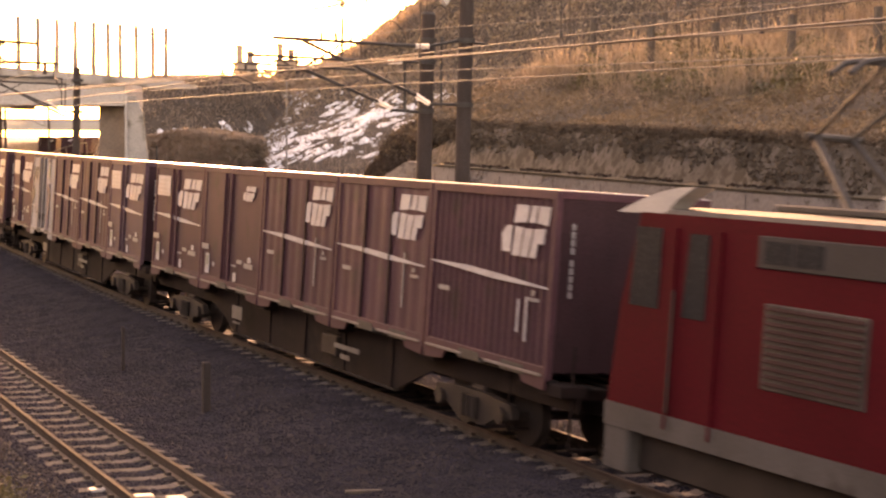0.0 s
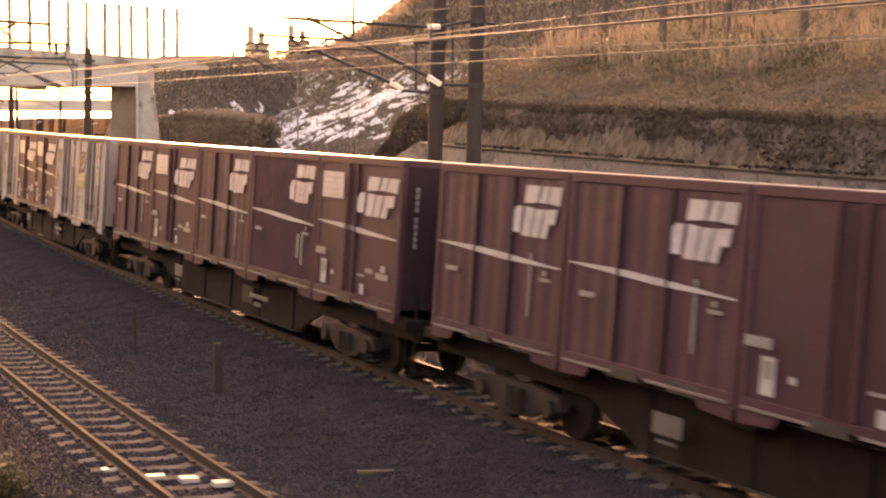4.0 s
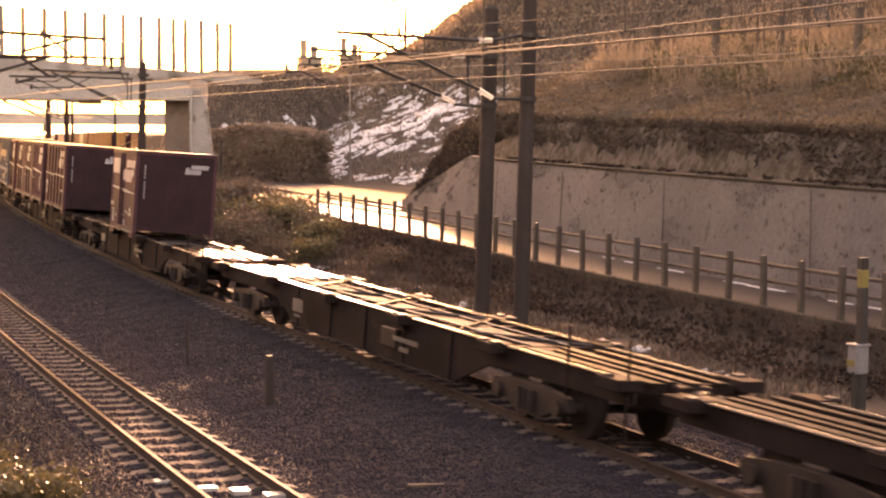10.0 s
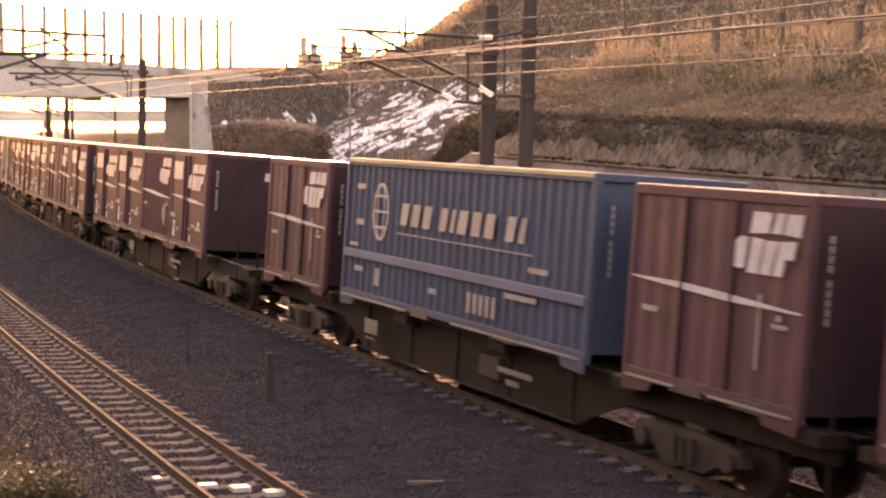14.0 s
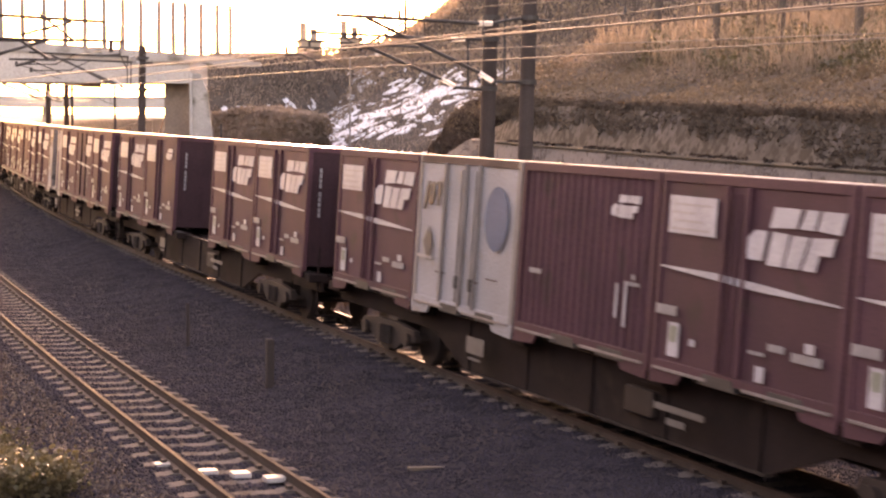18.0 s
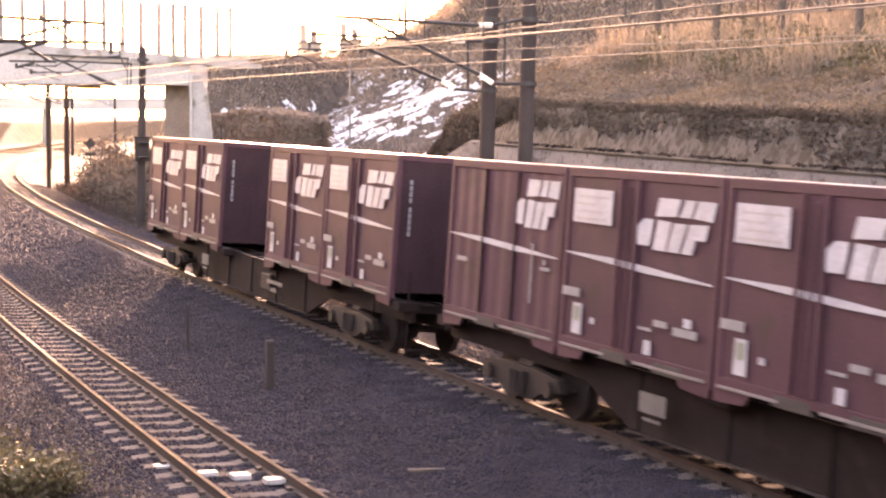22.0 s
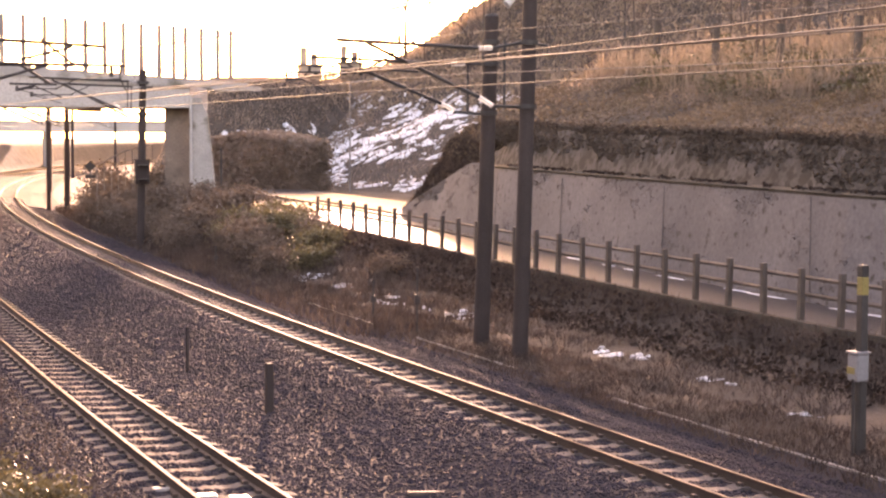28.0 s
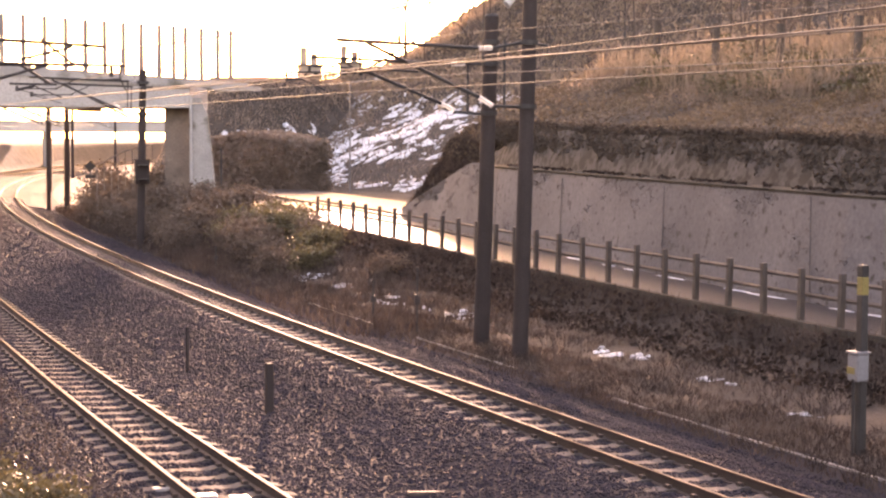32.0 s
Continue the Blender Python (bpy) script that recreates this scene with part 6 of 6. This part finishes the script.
    ok = (far_hill(x, y) > 11) & (x + 0.105 * y > -1) & (np.abs(x) < 0.32 * y) & (wob(x, y, 0.4, 6.0) > -0.5)
    c = np.stack([x, y, height(s, d)], -1)[ok]
    c[:, 2] += 0.9 * RNG.random(len(c)) ** 1.5
    leaves("far_hill_brush", c, 0.13, M_REED, None, "dry reeds and brush high on the far hill, pale to stand in for haze")
    blades("far_hill_grass", base, 0.42, 0.03, 1.2, M_BRUSH, "dry grass and weeds on the far hillside")


snow()


# ---- trees ----
def tree(seed, h, spread, leafy, material, label, name="tree"):
    r = random.Random(seed)
    thing = empty(name)
    bm = bmesh.new()
    tips = []

    def grow(p, way, length, rad, level):
        n = 3 if level < 2 else 2
        for i in range(n):
            q = p + way * (length / n)
            rod(bm, p, q, rad, rad * 0.82, 7 if level == 0 else (5 if level == 1 else 4))
            p, rad = q, rad * 0.82
            way = (way + Vector((r.uniform(-1, 1), r.uniform(-1, 1), r.uniform(-0.3, 0.6))) * (0.08 if level == 0 else 0.22)).normalized()
            if level < 3 and (level > 0 or i > 0):
                for j in range(3 if level == 0 else 2):
                    a = r.uniform(0, 6.28)
                    side = Vector((math.cos(a), math.sin(a), r.uniform(0.25, 0.9))).normalized()
                    grow(p, (way * 0.45 + side * spread).normalized(), length * r.uniform(0.38, 0.55), rad * 0.5, level + 1)
        tips.append(p.copy())

    grow(Vector((0, 0, -0.2)), Vector((0, 0, 1)), h, h * 0.013, 0)
    part("trunk", bm, M_BARK, thing)
    t = np.array([tuple(p) for p in tips])
    if leafy:
        c = t[RNG.integers(0, len(t), leafy)] + RNG.normal(size=(leafy, 3)) * 0.05 * h
        leaves("crown", c, 0.004 * h + 0.03, material, thing)
    tagged(thing, label, "tree", "trees on the hill")
    return thing


def trees():
    kinds = [tree(3, 9.0, 0.75, 900, M_BRUSH, "bare winter tree with thin twigs on the hill"), tree(5, 11.0, 0.6, 4600, M_BUSH, "tall dark evergreen tree on the hill"), tree(8, 8.0, 0.9, 700, M_BRUSH, "bare spreading winter tree above the cutting"),
             tree(12, 3.2, 1.0, 500, M_BRUSH, "low bare scrub tree above the cutting"), tree(14, 2.6, 1.1, 420, M_GRASS, "pale twiggy scrub tree above the cutting"),
             tree(17, 6.0, 0.85, 3000, M_BRUSH, "withered brown tree above the cutting"), tree(21, 7.0, 0.7, 1500, M_BRUSH, "hazy bare tree with fine twigs on the hill")]
    spots = []
    rr = random.Random(11)
    # woods above the far hillside
    for i in range(130):
        x, y = rr.uniform(-8.5, 30), rr.uniform(117, 160)
        if far_hill(x, y) < 15 or x < -0.061 * y + 0.6:
            continue
        spots.append((x, y, rr.choice((0, 6, 2, 6, 3, 0)), rr.uniform(0.5, 0.85)))
    # bare scrub along the crest of the cutting, closer together towards the near end
    for i in range(120):
        s = -8 + 48 * rr.random() ** 1.25
        q = rr.uniform(9.5, 22)
        p = spot(s, float(wall_d(s)) + q)
        spots.append((p.x, p.y, rr.choice((3, 3, 4)), rr.uniform(0.7, 1.3)))
    # taller withered trees behind it
    for i in range(46):
        s = -9 + 36 * rr.random()
        q = rr.uniform(17, 30)
        p = spot(s, float(wall_d(s)) + q)
        spots.append((p.x, p.y, rr.choice((5, 5, 6)), rr.uniform(0.6, 1.1)))
    for s, q, k, sc in ((37.5, 9.6, 0, 0.5), (30.5, 11.0, 2, 0.5), (33.5, 15.0, 0, 0.6)):
        p = spot(s, float(wall_d(s)) + q)
        spots.append((p.x, p.y, k, sc))
    used = set()
    for i, (x, y, k, sc) in enumerate(spots):
        m = Matrix.Translation((x, y, ground_z(x, y) - 0.1)) @ Matrix.Rotation(i * 1.7, 4, "Z") @ Matrix.Scale(sc, 4)
        if k in used:
            ob = copy_thing(kinds[k], m)
            ob.matrix_basis = m
        else:
            kinds[k].matrix_basis = m
            used.add(k)
    for k, ob in enumerate(kinds):
        if k not in used:
            ob.matrix_basis = Matrix.Translation((20 + k * 4, 140, ground_z(20, 140)))


trees()


def crest_posts():
    thing = empty("hilltop_fence")
    tagged(thing, "row of dark posts along the top of the cutting", "fence")
    for s, q in ((38.0, 8.4), (32.1, 8.4), (26.5, 8.4), (21.6, 8.4), (16.7, 8.4), (12.2, 8.4), (8.0, 8.4), (4.0, 8.4)):
        d = float(wall_d(s)) + q
        bm = bmesh.new()
        z = float(height(s, d))
        p = spot(s, d, z - 0.2)
        rod(bm, p, p + Vector((0, 0, 2.15)), 0.15, 0.13, 8)
        part("post", bm, M_PILE, thing)


crest_posts()


def houses():
    for x, y, z, w, dep, h, turn in ((-11.7, 138, 8.3, 1.8, 3.0, 2.0, 12), (-8.3, 140, 8.6, 1.9, 3.0, 2.0, 4)):
        thing = empty("house", Matrix.Translation((x, y, z)) @ Matrix.Rotation(radians(turn), 4, "Z"))
        tagged(thing, "small plastered house with flat grey roof on the skyline", "house", "houses on the hill")
        bm = bmesh.new()
        box(bm, -w / 2, w / 2, -dep / 2, dep / 2, -2.5, h, 0.03)
        part("wall", bm, M_PLASTER, thing)
        bm = bmesh.new()
        box(bm, -w / 2 - 0.2, w / 2 + 0.2, -dep / 2 - 0.2, dep / 2 + 0.2, h, h + 0.18, 0.03)
        roof = part("roof", bm, M_ROOF, thing)
        for cx, ch in ((-w * 0.3, 1.5), (w * 0.2, 1.0)):
            bm = bmesh.new()
            box(bm, cx - 0.28, cx + 0.28, -0.3, 0.3, h + 0.15, h + ch, 0.03)
            box(bm, cx - 0.36, cx + 0.36, -0.38, 0.38, h + ch, h + ch + 0.15, 0.03)
            part("chimney", bm, M_PLASTER, roof)
        for wx in (-w * 0.26, w * 0.24):
            bm = bmesh.new()
            box(bm, wx - 0.22, wx + 0.22, -dep / 2 - 0.03, -dep / 2 + 0.05, 0.7, 1.4, 0.01)
            part("window", bm, M_GLASS, thing)


houses()


# ---- small lineside things ----
def signal_post():
    thing = empty("lineside_post", at(-3.98, 3.79, -0.35) @ Matrix.Rotation(radians(0.5), 4, "X"))
    tagged(thing, "dark lineside post with yellow band and steel box", "post")
    for z0, z1, m, nm in ((0, 2.45, M_DARK, "pole"), (2.45, 2.72, M_YELLOW, "yellow_band"), (2.72, 2.9, M_DARK, "cap")):
        bm = bmesh.new()
        box(bm, -0.065, 0.065, -0.065, 0.065, z0, z1, 0.012)
        part(nm, bm, m, thing)
    bm = bmesh.new()
    box(bm, -0.12, 0.12, -0.17, 0.05, 1.16, 1.58, 0.02)
    cab = part("control_box", bm, M_MGREY, thing, "grey steel box")
    bm = bmesh.new()
    box(bm, -0.122, 0.06, -0.176, 0.0, 1.27, 1.37, 0.004)
    part("yellow_panel", bm, M_YELLOW, cab)
    bm = bmesh.new()
    box(bm, -0.14, 0.14, -0.19, 0.07, 1.58, 1.61, 0.006)
    part("lid", bm, M_MGREY, cab)
    for y in (-0.06, -0.16):
        bm = bmesh.new()
        rod(bm, (0.02, y, 0), (0.02, y, 1.2), 0.025, n=7)
        part("conduit", bm, M_DARK, thing)
    thing2 = empty("snow_pole", at(-5.2, 7.2, 0.3))
    bm = bmesh.new()
    rod(bm, (0, 0, 0), (0, 0, 3.2), 0.02, n=6)
    part("rod", bm, M_LGREY, thing2)
    tagged(thing2, "thin pale marker rod by the road edge", "pole")


signal_post()


def lineside_bits():
    for s, d, w, h in ((3.4, -3.08, 0.065, 0.85), (8.63, -3.17, 0.03, 0.9)):
        bm = bmesh.new()
        box(bm, -w, w, -w, w, -0.15, h, 0.012)
        ob = part("marker_post", bm, M_MAST)
        ob.matrix_world = at(s, d, float(height(s, d)) + 0.02)
        tagged(ob, "short dark marker post in the ballast", "post", "marker posts")
    for s, d, h in ((15.5, 3.5, 1.0), (31.0, 3.2, 0.9), (12.2, 3.4, 1.6)):
        thing = empty("marker_stake", at(s, d, float(height(s, d))))
        tagged(thing, "thin dark stake with a small plate", "post", "marker stakes")
        bm = bmesh.new()
        rod(bm, (0, 0, -0.2), (0, 0, h), 0.025, n=7)
        part("stake", bm, M_DARK, thing)
        bm = bmesh.new()
        box(bm, -0.02, 0.02, -0.07, 0.07, h * 0.45, h * 0.6, 0.005)
        part("plate", bm, M_DARK, thing)
    # white plates fixed between the near rails
    for s, d, l, w in ((-2.3, OFF2 - 0.68, 0.26, 0.16), (-3.2, OFF2 + 0.1, 0.24, 0.2), (-3.6, OFF2 + 0.45, 0.3, 0.2), (-2.9, OFF2 - 0.25, 0.25, 0.15)):
        bm = bmesh.new()
        box(bm, -w / 2, w / 2, -l / 2, l / 2, -0.05, 0.02, 0.008)
        ob = part("track_plate", bm, M_LGREY)
        ob.matrix_world = at(s, d, LOW2 - 0.13) @ Matrix.Rotation(-CANT2, 4, "X")
        tagged(ob, "pale steel plate fixed on a sleeper", "plate", "track plates")
    for a, b in ((-14.0, 2.5), (6.2, 11.7), (14.5, 20.0)):
        strip("cable_trough", M_TROUGH, a, b, 0.6, lambda s: [(3.10, -0.65), (3.10, -0.365), (3.17, -0.36), (3.17, -0.65)], "low concrete cable trough beside the ballast", "trough")
    # timber lying between the tracks
    bm = bmesh.new()
    box(bm, -0.3, 0.3, -0.045, 0.045, 0, 0.05, 0.008)
    ob = part("loose_plank", bm, M_PILE)
    ob.matrix_world = Matrix.Translation((-0.16, 21.1, -0.43)) @ Matrix.Rotation(radians(6), 4, "Z")
    tagged(ob, "dark weathered plank lying on the ballast", "plank")


lineside_bits()


def lamps_and_signs():
    for x, y, h, arm in ((-6.1, 103.0, 7.2, 1.6),):
        z = ground_z(x, y)
        thing = empty("street_lamp", Matrix.Translation((x, y, z - 0.1)))
        tagged(thing, "slim grey street lamp beside the lane", "lamp", "street lamps")
        bm = bmesh.new()
        rod(bm, (0, 0, 0), (0, 0, h), 0.07, 0.045, 8)
        part("pole", bm, M_STEEL, thing)
        bm = bmesh.new()
        rod(bm, (0, 0, h), (arm, 0, h + 0.25), 0.03, n=6)
        part("arm", bm, M_STEEL, thing)
        bm = bmesh.new()
        box(bm, min(arm, arm * 1.4), max(arm, arm * 1.4), -0.14, 0.14, h + 0.15, h + 0.32, 0.04)
        part("lamp_head", bm, M_LGREY, thing)
    c = spot(62.0, 0.0)
    bm = bmesh.new()
    rod(bm, (c.x + 10.3, c.y - 1.5, 0.3), (c.x + 10.3, c.y - 1.5, 3.7), 0.05, n=8)
    tagged(part("marker_pole", bm, M_DARK), "thin dark pole beside the bridge abutment", "pole")
    bm = bmesh.new()
    snow_patch(bm, c.x + 10.9, c.y - 2.2, 0.9, 0.2, 0.35, ground_z)
    tagged(part("snow_patch", bm, M_SNOW, smooth_faces=True), "heaped old snow beside the bridge abutment", "snow", "snow patches")
    thing = empty("diamond_sign", at(66.0, 3.6, 0.0))
    tagged(thing, "dark diamond railway sign on a short post", "sign")
    bm = bmesh.new()
    rod(bm, (0, 0, -0.6), (0, 0, 2.4), 0.04, n=7)
    part("post", bm, M_DARK, thing)
    bm = bmesh.new()
    prism(bm, [(0, 2.25), (0.32, 2.57), (0, 2.89), (-0.32, 2.57)], -0.02, 0.02, "x")
    part("board", bm, M_DARK, thing)
    bm = bmesh.new()
    box(bm, -0.02, 0.02, -0.3, 0.3, 1.9, 2.1, 0.01)
    part("lower_board", bm, M_DARK, thing)
    # steps and curved handrail under the bridge
    thing = empty("curved_handrail", Matrix.Identity(4))
    tagged(thing, "curved steel handrail by the bridge abutment", "railing")
    last = None
    for i in range(9):
        u = i / 8
        p = spot(62 + 3 * u, 3.5 + 3.4 * u, 2.7 + 1.1 * math.sin(u * 1.5))
        bm = bmesh.new()
        rod(bm, p, Vector((p.x, p.y, ground_z(p.x, p.y) - 0.1)), 0.025, n=6)
        part("baluster", bm, M_STEEL, thing)
        if last is not None:
            bm = bmesh.new()
            rod(bm, last, p, 0.03, n=6)
            part("rail", bm, M_STEEL, thing)
        last = p


lamps_and_signs()

sleepers()
motions()
